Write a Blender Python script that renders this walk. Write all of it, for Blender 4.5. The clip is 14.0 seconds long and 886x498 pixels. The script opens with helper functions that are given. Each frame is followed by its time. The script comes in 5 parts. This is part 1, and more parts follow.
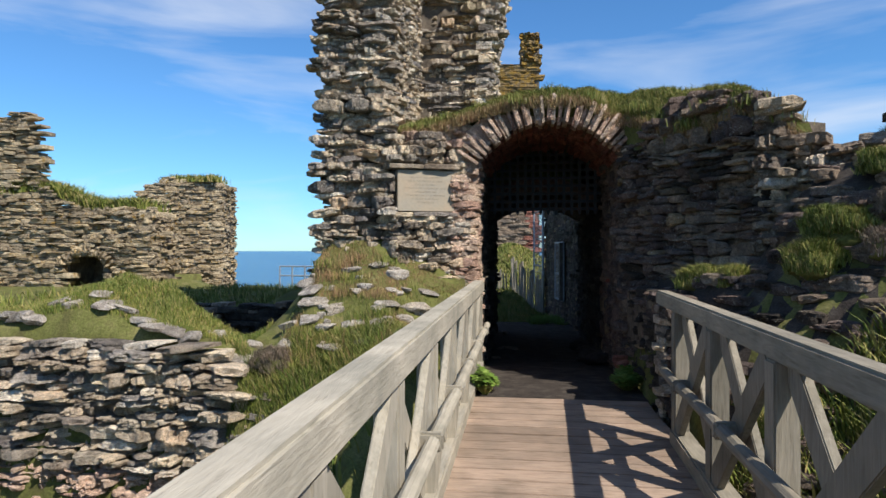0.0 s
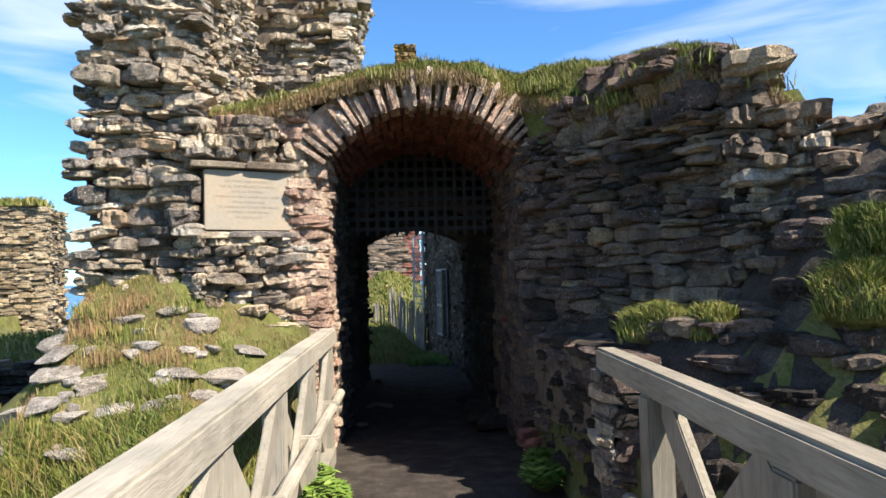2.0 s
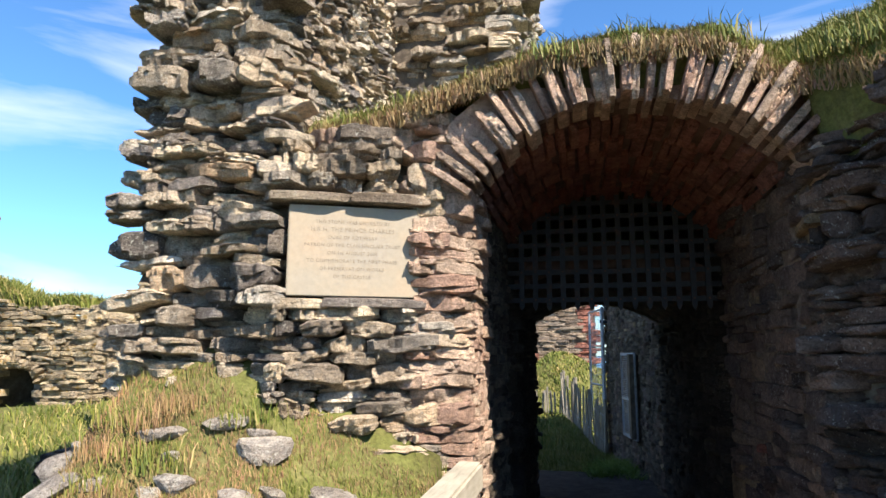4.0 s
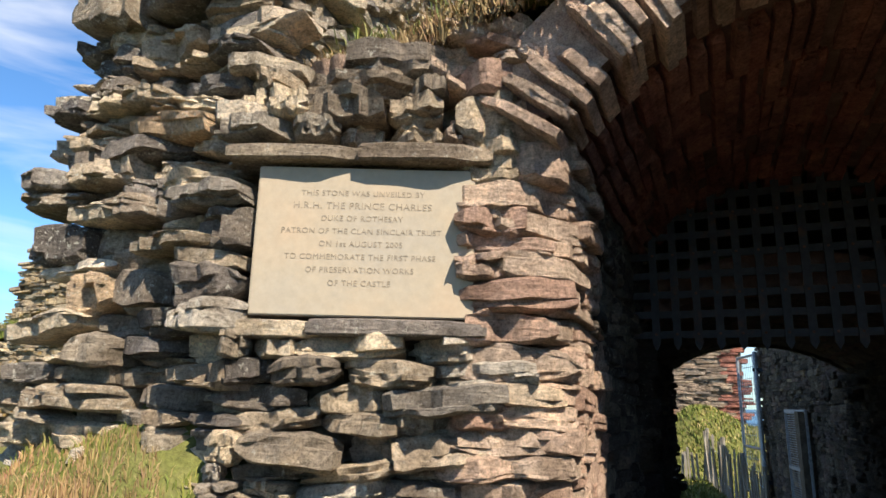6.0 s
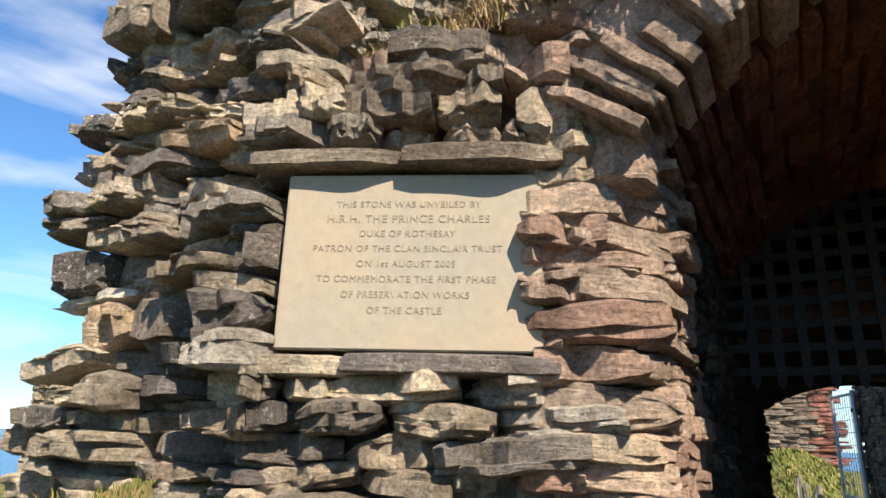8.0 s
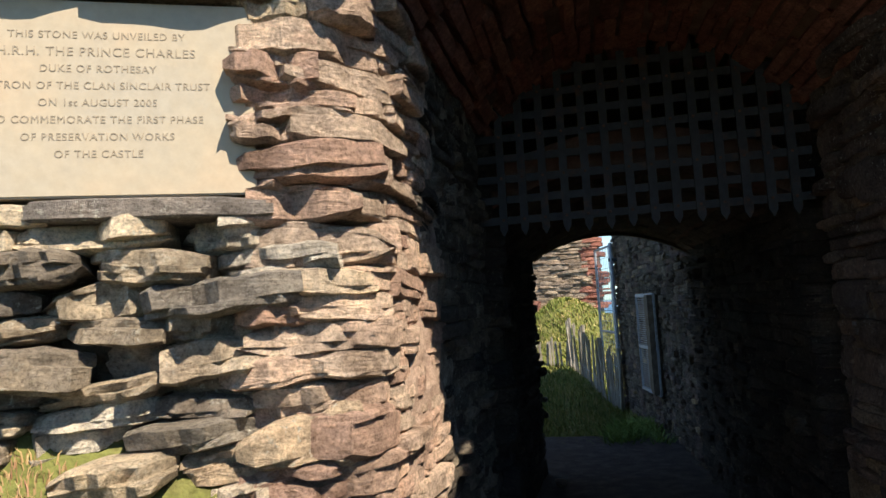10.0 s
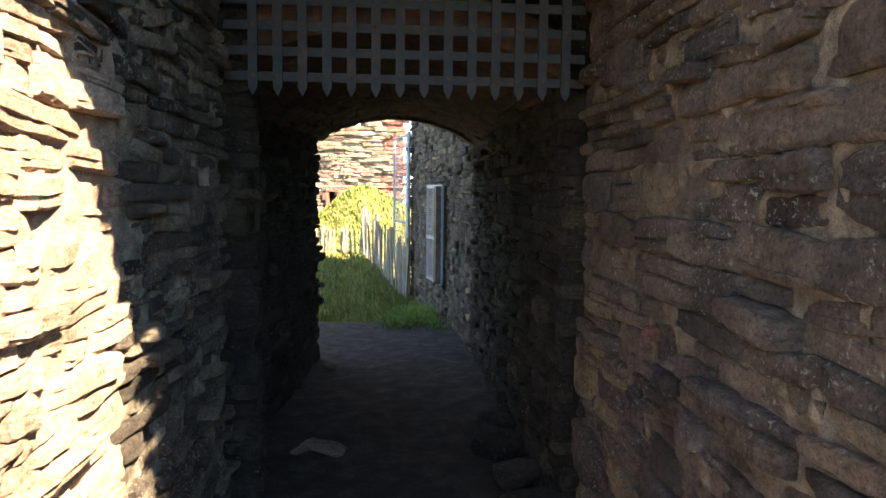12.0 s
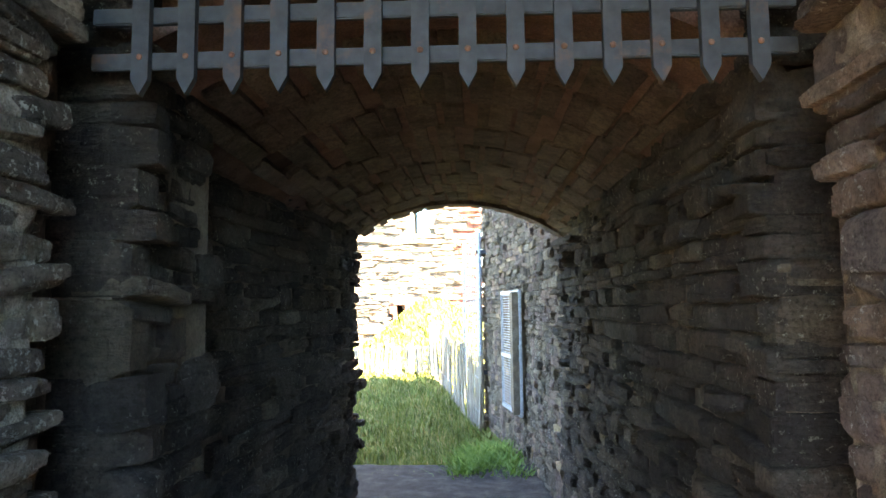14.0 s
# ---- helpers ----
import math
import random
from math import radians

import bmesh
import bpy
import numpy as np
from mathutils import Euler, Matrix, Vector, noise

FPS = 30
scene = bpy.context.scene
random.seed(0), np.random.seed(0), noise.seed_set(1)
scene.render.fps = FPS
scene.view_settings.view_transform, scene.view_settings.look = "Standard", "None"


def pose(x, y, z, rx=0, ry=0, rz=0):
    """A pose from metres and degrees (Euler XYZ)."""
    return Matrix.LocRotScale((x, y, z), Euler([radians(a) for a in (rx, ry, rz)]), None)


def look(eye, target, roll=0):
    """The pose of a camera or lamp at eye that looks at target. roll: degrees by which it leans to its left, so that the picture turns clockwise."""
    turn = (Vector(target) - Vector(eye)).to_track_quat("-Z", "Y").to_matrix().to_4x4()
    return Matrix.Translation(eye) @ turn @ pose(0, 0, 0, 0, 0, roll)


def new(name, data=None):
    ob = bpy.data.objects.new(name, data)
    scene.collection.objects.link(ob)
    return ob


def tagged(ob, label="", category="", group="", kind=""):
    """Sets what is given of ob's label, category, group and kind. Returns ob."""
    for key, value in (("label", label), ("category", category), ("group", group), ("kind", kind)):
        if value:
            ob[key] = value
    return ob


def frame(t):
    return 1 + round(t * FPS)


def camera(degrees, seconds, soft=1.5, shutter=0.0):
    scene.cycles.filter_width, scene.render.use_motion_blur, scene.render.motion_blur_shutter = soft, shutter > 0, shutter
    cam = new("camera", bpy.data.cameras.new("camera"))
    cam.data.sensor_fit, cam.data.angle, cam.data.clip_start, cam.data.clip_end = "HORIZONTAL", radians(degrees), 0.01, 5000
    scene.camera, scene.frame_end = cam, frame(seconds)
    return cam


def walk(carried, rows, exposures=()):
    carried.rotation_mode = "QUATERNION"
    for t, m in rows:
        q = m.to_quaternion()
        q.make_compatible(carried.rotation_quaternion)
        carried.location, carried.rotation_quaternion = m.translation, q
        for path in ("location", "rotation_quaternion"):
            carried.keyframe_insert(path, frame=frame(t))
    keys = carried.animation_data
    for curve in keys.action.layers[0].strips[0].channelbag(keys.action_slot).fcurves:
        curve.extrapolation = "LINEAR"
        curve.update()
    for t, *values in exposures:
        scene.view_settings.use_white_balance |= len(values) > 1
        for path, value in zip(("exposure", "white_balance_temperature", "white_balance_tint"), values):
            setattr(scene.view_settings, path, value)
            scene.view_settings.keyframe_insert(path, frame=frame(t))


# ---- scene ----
cam = camera(69.3, 14.0)
METRES, EYE, TILT, LEAN, TURN = 8.6, 1.36, -0.5, 0.0, 7.4
ROWS = [
    (0.0, 0.0, 0.0, 0.0, -0.0, 0.53, -0.01),
    (0.5, 0.0107, 0.0637, 0.0005, -5.25, 3.06, -0.53),
    (1.0, 0.0247, 0.1263, 0.0024, -10.37, 2.16, 0.96),
    (1.5, 0.0353, 0.1888, 0.0045, -13.07, 3.19, 0.73),
    (2.0, 0.0466, 0.2498, 0.0075, -10.37, 2.85, 1.38),
    (2.5, 0.0559, 0.3119, 0.0106, -6.63, 3.26, 0.72),
    (3.0, 0.0556, 0.3728, 0.0161, -3.53, 6.82, 0.7),
    (3.5, 0.0572, 0.4329, 0.0199, 0.72, 8.75, 0.16),
    (6.0, 0.0658, 0.662, 0.0292, 15.16, 13.8, -1.32),
    (6.5, 0.0564, 0.6859, 0.0328, 18.58, 15.27, -1.99),
    (7.0, 0.0542, 0.6992, 0.0339, 21.22, 17.36, -1.99),
    (9.5, 0.0659, 0.701, 0.0269, 13.05, 10.81, 1.8),
    (10.0, 0.0827, 0.7082, 0.0225, 4.89, 5.75, 3.2),
    (10.5, 0.1047, 0.7176, 0.0209, -2.47, 1.96, 3.1),
    (11.0, 0.1168, 0.7231, 0.0167, -6.27, -0.4, 1.7),
    (11.5, 0.1202, 0.7316, 0.0135, -8.64, -3.88, 0.26),
    (12.0, 0.118, 0.7493, 0.0137, -11.94, -4.48, -0.55),
    (12.5, 0.1304, 0.7777, 0.0073, -13.68, -5.35, 0.73),
    (13.0, 0.1441, 0.8189, 0.0032, -12.17, -7.1, -0.05),
    (13.5, 0.1483, 0.8732, 0.0027, -9.67, -4.79, -0.05),
    (14.0, 0.159, 0.9323, 0.0067, -4.93, 5.74, 0.58),
]
walk(cam, [(t, pose(0, 0, EYE, TILT, LEAN, TURN) @ pose(METRES * x, METRES * y, METRES * z, 90 + pitch, roll, yaw)) for t, x, y, z, yaw, pitch, roll in ROWS], [
    (0.0, 0.62, 6350, 10), (1.0, 0.93, 6400, 10), (2.0, 1.33, 6600, 11), (3.5, 1.45, 6700, 12), (6.5, 1.2, 7050, 11), (9.5, 1.2, 7000, 11),
    (10.0, 1.35, 7100, 10), (10.5, 1.75, 7400, 10), (11.0, 2.3, 7600, 12), (11.5, 2.95, 7900, 14),
    (12.0, 3.35, 8700, 13), (12.5, 3.85, 8900, 13), (13.0, 4.6, 9000, 12), (13.5, 5.0, 8900, 12), (14.0, 5.1, 8600, 12)])

# ---- light ----
world = bpy.data.worlds.new("sky")
scene.world = world
world.use_nodes = True
wn, wl = world.node_tree.nodes, world.node_tree.links
wn.clear()
SUN = Vector((0.79, -0.625, 1.14)).normalized()
sky = wn.new("ShaderNodeTexSky")
sky.sky_type, sky.sun_disc = "NISHITA", False
sky.sun_elevation = math.asin(SUN.z)
sky.sun_rotation = math.atan2(SUN.x, SUN.y)
sky.altitude, sky.air_density, sky.dust_density, sky.ozone_density = 0, 1.0, 0.1, 3.0
tc = wn.new("ShaderNodeTexCoord")
mp = wn.new("ShaderNodeMapping")
mp.inputs["Rotation"].default_value = (0.12, 0.2, 0.5)
mp.inputs["Scale"].default_value = (1.1, 1.5, 6.0)
n1 = wn.new("ShaderNodeTexNoise")
n1.inputs["Scale"].default_value, n1.inputs["Detail"].default_value, n1.inputs["Distortion"].default_value = 1.6, 7, 0.5
cr = wn.new("ShaderNodeValToRGB")
cr.color_ramp.elements[0].position, cr.color_ramp.elements[1].position = 0.47, 0.76
cr.color_ramp.elements[0].color, cr.color_ramp.elements[1].color = (0, 0, 0, 1), (0.75, 0.75, 0.75, 1)
cm = wn.new("ShaderNodeMix")
cm.data_type = "RGBA"
cm.inputs["B"].default_value = (7.0, 7.3, 7.8, 1)
tint = wn.new("ShaderNodeMix")
tint.data_type, tint.blend_type = "RGBA", "MULTIPLY"
tint.inputs["Factor"].default_value = 1.0
tint.inputs["B"].default_value = (0.58, 0.96, 1.26, 1)
bg = wn.new("ShaderNodeBackground")
bg.inputs["Strength"].default_value = 0.082
wo = wn.new("ShaderNodeOutputWorld")
wl.new(tc.outputs["Generated"], mp.inputs["Vector"])
wl.new(mp.outputs["Vector"], n1.inputs["Vector"])
wl.new(n1.outputs["Fac"], cr.inputs["Fac"])
wl.new(cr.outputs["Color"], cm.inputs["Factor"])
wl.new(sky.outputs["Color"], tint.inputs["A"])
wl.new(tint.outputs["Result"], cm.inputs["A"])
wl.new(cm.outputs["Result"], bg.inputs["Color"])
wl.new(bg.outputs["Background"], wo.inputs["Surface"])
sun = new("sun", bpy.data.lights.new("sun", "SUN"))
sun.data.energy, sun.data.angle, sun.data.color = 4.8, radians(0.53), (1.0, 0.93, 0.82)
sun.matrix_world = look(SUN * 60, (0, 0, 0))


# ---- materials ----
def ramp_node(nt, stops):
    r = nt.nodes.new("ShaderNodeValToRGB")
    e = r.color_ramp.elements
    while len(e) < len(stops):
        e.new(0.5)
    for el, (p, c) in zip(e, stops):
        el.position, el.color = p, (*c, 1)
    return r


def noise_node(nt, vec, scale, detail=4, rough=0.55, dist=0.0):
    n = nt.nodes.new("ShaderNodeTexNoise")
    n.inputs["Scale"].default_value, n.inputs["Detail"].default_value = scale, detail
    n.inputs["Roughness"].default_value, n.inputs["Distortion"].default_value = rough, dist
    nt.links.new(vec, n.inputs["Vector"])
    return n.outputs["Fac"]


def scaled(nt, vec, s):
    m = nt.nodes.new("ShaderNodeMapping")
    m.inputs["Scale"].default_value = s
    nt.links.new(vec, m.inputs["Vector"])
    return m.outputs["Vector"]


def mixed(nt, a, b, fac, how="MIX"):
    m = nt.nodes.new("ShaderNodeMix")
    m.data_type, m.blend_type = "RGBA", how
    for key, v in (("A", a), ("B", b), ("Factor", fac)):
        if isinstance(v, tuple):
            m.inputs[key].default_value = (*v, 1)
        elif isinstance(v, float):
            m.inputs[key].default_value = v
        else:
            nt.links.new(v, m.inputs[key])
    return m.outputs["Result"]


def maths(nt, op, a, b=None):
    m = nt.nodes.new("ShaderNodeMath")
    m.operation = op
    for i, v in enumerate((a, b)):
        if v is None:
            continue
        if isinstance(v, (int, float)):
            m.inputs[i].default_value = v
        else:
            nt.links.new(v, m.inputs[i])
    return m.outputs[0]


def step(nt, x, lo, hi):
    m = nt.nodes.new("ShaderNodeMapRange")
    m.inputs["From Min"].default_value, m.inputs["From Max"].default_value = lo, hi
    nt.links.new(x, m.inputs["Value"])
    return m.outputs["Result"]


def base(name, rough=0.9, metal=0.0, spec=0.3):
    mat = bpy.data.materials.new(name)
    mat.use_nodes = True
    nt = mat.node_tree
    b = nt.nodes["Principled BSDF"]
    b.inputs["Roughness"].default_value, b.inputs["Metallic"].default_value = rough, metal
    b.inputs["Specular IOR Level"].default_value = spec
    g = nt.nodes.new("ShaderNodeNewGeometry")
    o = nt.nodes.new("ShaderNodeObjectInfo")
    rnd = maths(nt, "FRACT", maths(nt, "ADD", g.outputs["Random Per Island"], o.outputs["Random"]))
    return mat, nt, b, g.outputs["Position"], rnd


def bump(nt, b, height, strength, dist):
    n = nt.nodes.new("ShaderNodeBump")
    n.inputs["Strength"].default_value, n.inputs["Distance"].default_value = strength, dist
    nt.links.new(height, n.inputs["Height"])
    nt.links.new(n.outputs["Normal"], b.inputs["Normal"])


def stone_material(name, stops, lichen=(0.5, 0.5, 0.42), lichen_from=0.62, yellow=0.0, relief=1.0, bedded=0.35):
    mat, nt, b, pos, rnd = base(name, 0.92, 0, 0.2)
    col = ramp_node(nt, stops)
    nt.links.new(rnd, col.inputs["Fac"])
    big = noise_node(nt, pos, 4.5, 5, 0.6)
    shade = ramp_node(nt, [(0.36, (0.62, 0.6, 0.58)), (0.5, (1, 1, 1)), (0.64, (1.28, 1.25, 1.2))])
    nt.links.new(big, shade.inputs["Fac"])
    c = mixed(nt, col.outputs["Color"], shade.outputs["Color"], 1.0, "MULTIPLY")
    mott = noise_node(nt, scaled(nt, pos, (1, 1, 1.5)), 24.0, 9, 0.82)
    mr = ramp_node(nt, [(0.36, (0.55, 0.54, 0.53)), (0.5, (1, 1, 1)), (0.64, (1.4, 1.38, 1.33))])
    nt.links.new(mott, mr.inputs["Fac"])
    c = mixed(nt, c, mr.outputs["Color"], 0.9, "MULTIPLY")
    spots_ = step(nt, noise_node(nt, pos, 48.0, 5, 0.75), lichen_from - 0.02, lichen_from + 0.03)
    patch = step(nt, noise_node(nt, pos, 3.1, 4, 0.65), 0.44, 0.58)
    c = mixed(nt, c, lichen, maths(nt, "MULTIPLY", maths(nt, "MULTIPLY", spots_, patch), 0.8))
    if yellow:
        yl = step(nt, noise_node(nt, pos, 6.0, 5, 0.65), 0.62 - yellow * 0.2, 0.72 - yellow * 0.2)
        c = mixed(nt, c, (0.34, 0.2, 0.035), maths(nt, "MULTIPLY", yl, 0.8))
    shift = nt.nodes.new("ShaderNodeVectorMath")
    shift.operation = "MULTIPLY_ADD"
    nt.links.new(rnd, shift.inputs[0])
    shift.inputs[1].default_value = (7.0, 3.0, 11.0)
    nt.links.new(pos, shift.inputs[2])
    lam = noise_node(nt, scaled(nt, shift.outputs[0], (5, 5, 60)), 1.3, 4, 0.65, 0.8)
    lr = ramp_node(nt, [(0.34, (0.6, 0.58, 0.56)), (0.5, (1, 1, 1)), (0.68, (1.3, 1.28, 1.24))])
    nt.links.new(lam, lr.inputs["Fac"])
    c = mixed(nt, c, lr.outputs["Color"], bedded, "MULTIPLY")
    fine = ramp_node(nt, [(0.36, (0.55, 0.54, 0.53)), (0.48, (1, 1, 1)), (0.66, (1.25, 1.25, 1.25))])
    nt.links.new(noise_node(nt, pos, 85.0, 4, 0.8), fine.inputs["Fac"])
    c = mixed(nt, c, fine.outputs["Color"], 0.95, "MULTIPLY")
    nt.links.new(c, b.inputs["Base Color"])
    grain = noise_node(nt, pos, 120.0, 4, 0.75)
    pit = noise_node(nt, pos, 17.0, 4, 0.6)
    h = maths(nt, "ADD", maths(nt, "MULTIPLY", mott, 1.0), maths(nt, "ADD", maths(nt, "MULTIPLY", grain, 0.4), maths(nt, "MULTIPLY", lam, bedded)))
    h = maths(nt, "ADD", h, maths(nt, "MULTIPLY", pit, 0.6))
    bump(nt, b, h, 1.0, 0.036 * relief)
    return mat


GREY = [(0.0, (0.13, 0.115, 0.105)), (0.14, (0.54, 0.43, 0.305)), (0.3, (0.25, 0.22, 0.19)), (0.45, (0.7, 0.58, 0.425)), (0.58, (0.37, 0.29, 0.21)), (0.7, (0.21, 0.188, 0.175)), (0.84, (0.7, 0.62, 0.51)), (1.0, (0.52, 0.375, 0.245))]
ROSE = [(0.0, (0.4, 0.25, 0.19)), (0.25, (0.59, 0.415, 0.315)), (0.5, (0.47, 0.36, 0.28)), (0.75, (0.63, 0.475, 0.365)), (1.0, (0.44, 0.28, 0.215))]
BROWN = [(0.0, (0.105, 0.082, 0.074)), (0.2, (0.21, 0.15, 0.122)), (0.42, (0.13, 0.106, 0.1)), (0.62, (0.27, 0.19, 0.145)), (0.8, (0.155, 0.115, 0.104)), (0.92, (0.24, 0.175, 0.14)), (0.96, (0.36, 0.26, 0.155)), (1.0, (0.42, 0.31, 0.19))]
m_grey = stone_material("flagstone_grey", GREY, (0.66, 0.63, 0.53), 0.59)
m_rose = stone_material("sandstone_rose", ROSE, (0.55, 0.46, 0.36), 0.66)
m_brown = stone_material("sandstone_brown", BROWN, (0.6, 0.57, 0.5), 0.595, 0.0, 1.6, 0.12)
# Stone darkened below its own tone, to paint shade on unlit walls.
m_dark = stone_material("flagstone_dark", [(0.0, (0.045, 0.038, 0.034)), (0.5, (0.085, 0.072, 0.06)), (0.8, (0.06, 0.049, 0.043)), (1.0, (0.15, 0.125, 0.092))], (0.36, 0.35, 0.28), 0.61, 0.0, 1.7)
# Darker copy of the brown stone, with the inner vault's shade in its colour.
m_vault = stone_material("vault_sandstone", [(0.0, (0.095, 0.07, 0.056)), (0.6, (0.15, 0.108, 0.084)), (1.0, (0.12, 0.094, 0.078))], (0.3, 0.27, 0.2), 0.66, 0.0, 1.0, 0.1)
# Darker stone for the left passage wall's shaded stretch, shade put into the colour.
m_thin = stone_material("flagstone_in_shade", [(0.0, (0.06, 0.05, 0.042)), (0.35, (0.17, 0.14, 0.11)), (0.65, (0.1, 0.08, 0.066)), (0.88, (0.28, 0.23, 0.178)), (1.0, (0.15, 0.116, 0.09))], (0.45, 0.41, 0.34), 0.575, 0.0, 1.8)
m_lichen = stone_material("flagstone_thin_bedded", [(0.0, (0.075, 0.062, 0.05)), (0.3, (0.18, 0.148, 0.112)), (0.6, (0.1, 0.082, 0.066)), (0.85, (0.28, 0.228, 0.17)), (1.0, (0.14, 0.112, 0.088))], (0.48, 0.44, 0.37), 0.575, 0.0, 1.8)
m_warm = stone_material("flagstone_far", [(0.0, (0.15, 0.115, 0.088)), (0.35, (0.3, 0.228, 0.17)), (0.7, (0.19, 0.155, 0.128)), (1.0, (0.38, 0.3, 0.22))], (0.4, 0.4, 0.3), 0.62)
m_ruin = stone_material("flagstone_sunlit_ruin", [(0.0, (0.2, 0.155, 0.1)), (0.3, (0.44, 0.35, 0.225)), (0.6, (0.28, 0.225, 0.16)), (1.0, (0.5, 0.41, 0.28))], (0.5, 0.45, 0.3), 0.62, 0.25)
m_yellow = stone_material("flagstone_lichened", [(0.0, (0.15, 0.11, 0.06)), (1.0, (0.28, 0.2, 0.1))], (0.4, 0.36, 0.2), 0.6, 0.8)
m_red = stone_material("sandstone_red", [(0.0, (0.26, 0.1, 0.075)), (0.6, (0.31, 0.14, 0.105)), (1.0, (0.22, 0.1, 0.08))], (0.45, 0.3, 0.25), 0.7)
m_pale = stone_material("fallen_stone_pale", [(0.0, (0.3, 0.265, 0.23)), (0.5, (0.46, 0.41, 0.36)), (1.0, (0.37, 0.32, 0.26))], (0.55, 0.53, 0.46), 0.57)


def soil_material(name, a, b_, c_, scale=4.0, rel=0.03, grain=0.35):
    mat, nt, b, pos, rnd = base(name, 0.95, 0, 0.15)
    n = noise_node(nt, pos, scale, 6, 0.65)
    r = ramp_node(nt, [(0.3, a), (0.5, b_), (0.7, c_)])
    nt.links.new(n, r.inputs["Fac"])
    f = noise_node(nt, pos, scale * 14, 4, 0.7)
    fr = ramp_node(nt, [(0.3, (1 - grain, 1 - grain, 1 - grain)), (0.7, (1 + grain, 1 + grain, 1 + grain))])
    nt.links.new(f, fr.inputs["Fac"])
    nt.links.new(mixed(nt, r.outputs["Color"], fr.outputs["Color"], 1.0, "MULTIPLY"), b.inputs["Base Color"])
    bump(nt, b, maths(nt, "ADD", n, maths(nt, "MULTIPLY", f, 0.4)), 0.8, rel)
    return mat


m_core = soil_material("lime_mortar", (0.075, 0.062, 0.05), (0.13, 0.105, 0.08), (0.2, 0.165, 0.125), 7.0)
m_mortar = soil_material("pale_mortar", (0.08, 0.06, 0.047), (0.17, 0.128, 0.095), (0.32, 0.25, 0.185), 18.0, 0.03, 0.5)
# Browner mortar for that same shaded stretch.
m_pointing = soil_material("shaded_pointing", (0.1, 0.082, 0.064), (0.24, 0.2, 0.155), (0.4, 0.34, 0.27), 16.0, 0.04, 0.6)
m_core_rose = soil_material("rose_mortar", (0.26, 0.168, 0.13), (0.4, 0.28, 0.215), (0.5, 0.36, 0.28), 14.0, 0.04, 0.5)
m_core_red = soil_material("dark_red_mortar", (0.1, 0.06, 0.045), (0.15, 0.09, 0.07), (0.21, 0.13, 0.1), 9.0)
m_turf = soil_material("turf", (0.07, 0.06, 0.025), (0.1, 0.105, 0.03), (0.16, 0.14, 0.06), 3.0)
m_earth = soil_material("trodden_earth", (0.026, 0.021, 0.018), (0.045, 0.037, 0.031), (0.08, 0.067, 0.056), 6.0, 0.02, 0.5)


def blade_material(name, stops):
    mat, nt, b, pos, rnd = base(name, 0.6, 0, 0.25)
    col = ramp_node(nt, stops)
    nt.links.new(rnd, col.inputs["Fac"])
    n = noise_node(nt, pos, 1.6, 3)
    sh = ramp_node(nt, [(0.3, (0.65, 0.75, 0.6)), (0.7, (1.3, 1.15, 1.1))])
    nt.links.new(n, sh.inputs["Fac"])
    nt.links.new(mixed(nt, col.outputs["Color"], sh.outputs["Color"], 1.0, "MULTIPLY"), b.inputs["Base Color"])
    b.inputs["Subsurface Weight"].default_value = 0.0
    return mat


m_grass = blade_material("grass_blade", [(0.0, (0.06, 0.085, 0.016)), (0.4, (0.125, 0.155, 0.03)), (0.75, (0.2, 0.205, 0.052)), (1.0, (0.34, 0.27, 0.13))])
m_dry = blade_material("dry_grass", [(0.0, (0.19, 0.125, 0.062)), (0.5, (0.29, 0.215, 0.105)), (1.0, (0.22, 0.12, 0.08))])
m_leaf = blade_material("weed_leaf", [(0.0, (0.07, 0.14, 0.02)), (0.6, (0.14, 0.23, 0.04)), (1.0, (0.22, 0.3, 0.08))])
m_heath = blade_material("heather", [(0.0, (0.13, 0.1, 0.075)), (1.0, (0.22, 0.165, 0.14))])


def wood_material(name, stops, along):
    mat, nt, b, pos, rnd = base(name, 0.8, 0, 0.25)
    s = [26.0, 26.0, 26.0]
    s["xyz".index(along)] = 2.6
    g = noise_node(nt, scaled(nt, pos, tuple(s)), 2.2, 6, 0.65, 0.6)
    r = ramp_node(nt, stops)
    nt.links.new(g, r.inputs["Fac"])
    big = noise_node(nt, pos, 2.4, 4, 0.6)
    sh = ramp_node(nt, [(0.3, (0.65, 0.66, 0.64)), (0.7, (1.15, 1.12, 1.08))])
    nt.links.new(big, sh.inputs["Fac"])
    c = mixed(nt, r.outputs["Color"], sh.outputs["Color"], 1.0, "MULTIPLY")
    tone = ramp_node(nt, [(0.0, (0.78, 0.78, 0.78)), (1.0, (1.12, 1.12, 1.12))])
    nt.links.new(rnd, tone.inputs["Fac"])
    nt.links.new(mixed(nt, c, tone.outputs["Color"], 1.0, "MULTIPLY"), b.inputs["Base Color"])
    bump(nt, b, g, 0.6, 0.006)
    return mat


OAK = [(0.25, (0.2, 0.18, 0.142)), (0.42, (0.31, 0.282, 0.23)), (0.7, (0.38, 0.345, 0.285))]
# Browner oak for the right railing, also darkened for its shaded inner faces.
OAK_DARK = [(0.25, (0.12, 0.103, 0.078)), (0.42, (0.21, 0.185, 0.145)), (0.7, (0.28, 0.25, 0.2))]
m_oak = wood_material("weathered_oak", OAK, "y")
m_oak_up = wood_material("weathered_oak_upright", OAK, "z")
m_oak_dark = wood_material("shaded_oak", OAK_DARK, "y")
m_oak_dark_up = wood_material("shaded_oak_upright", OAK_DARK, "z")
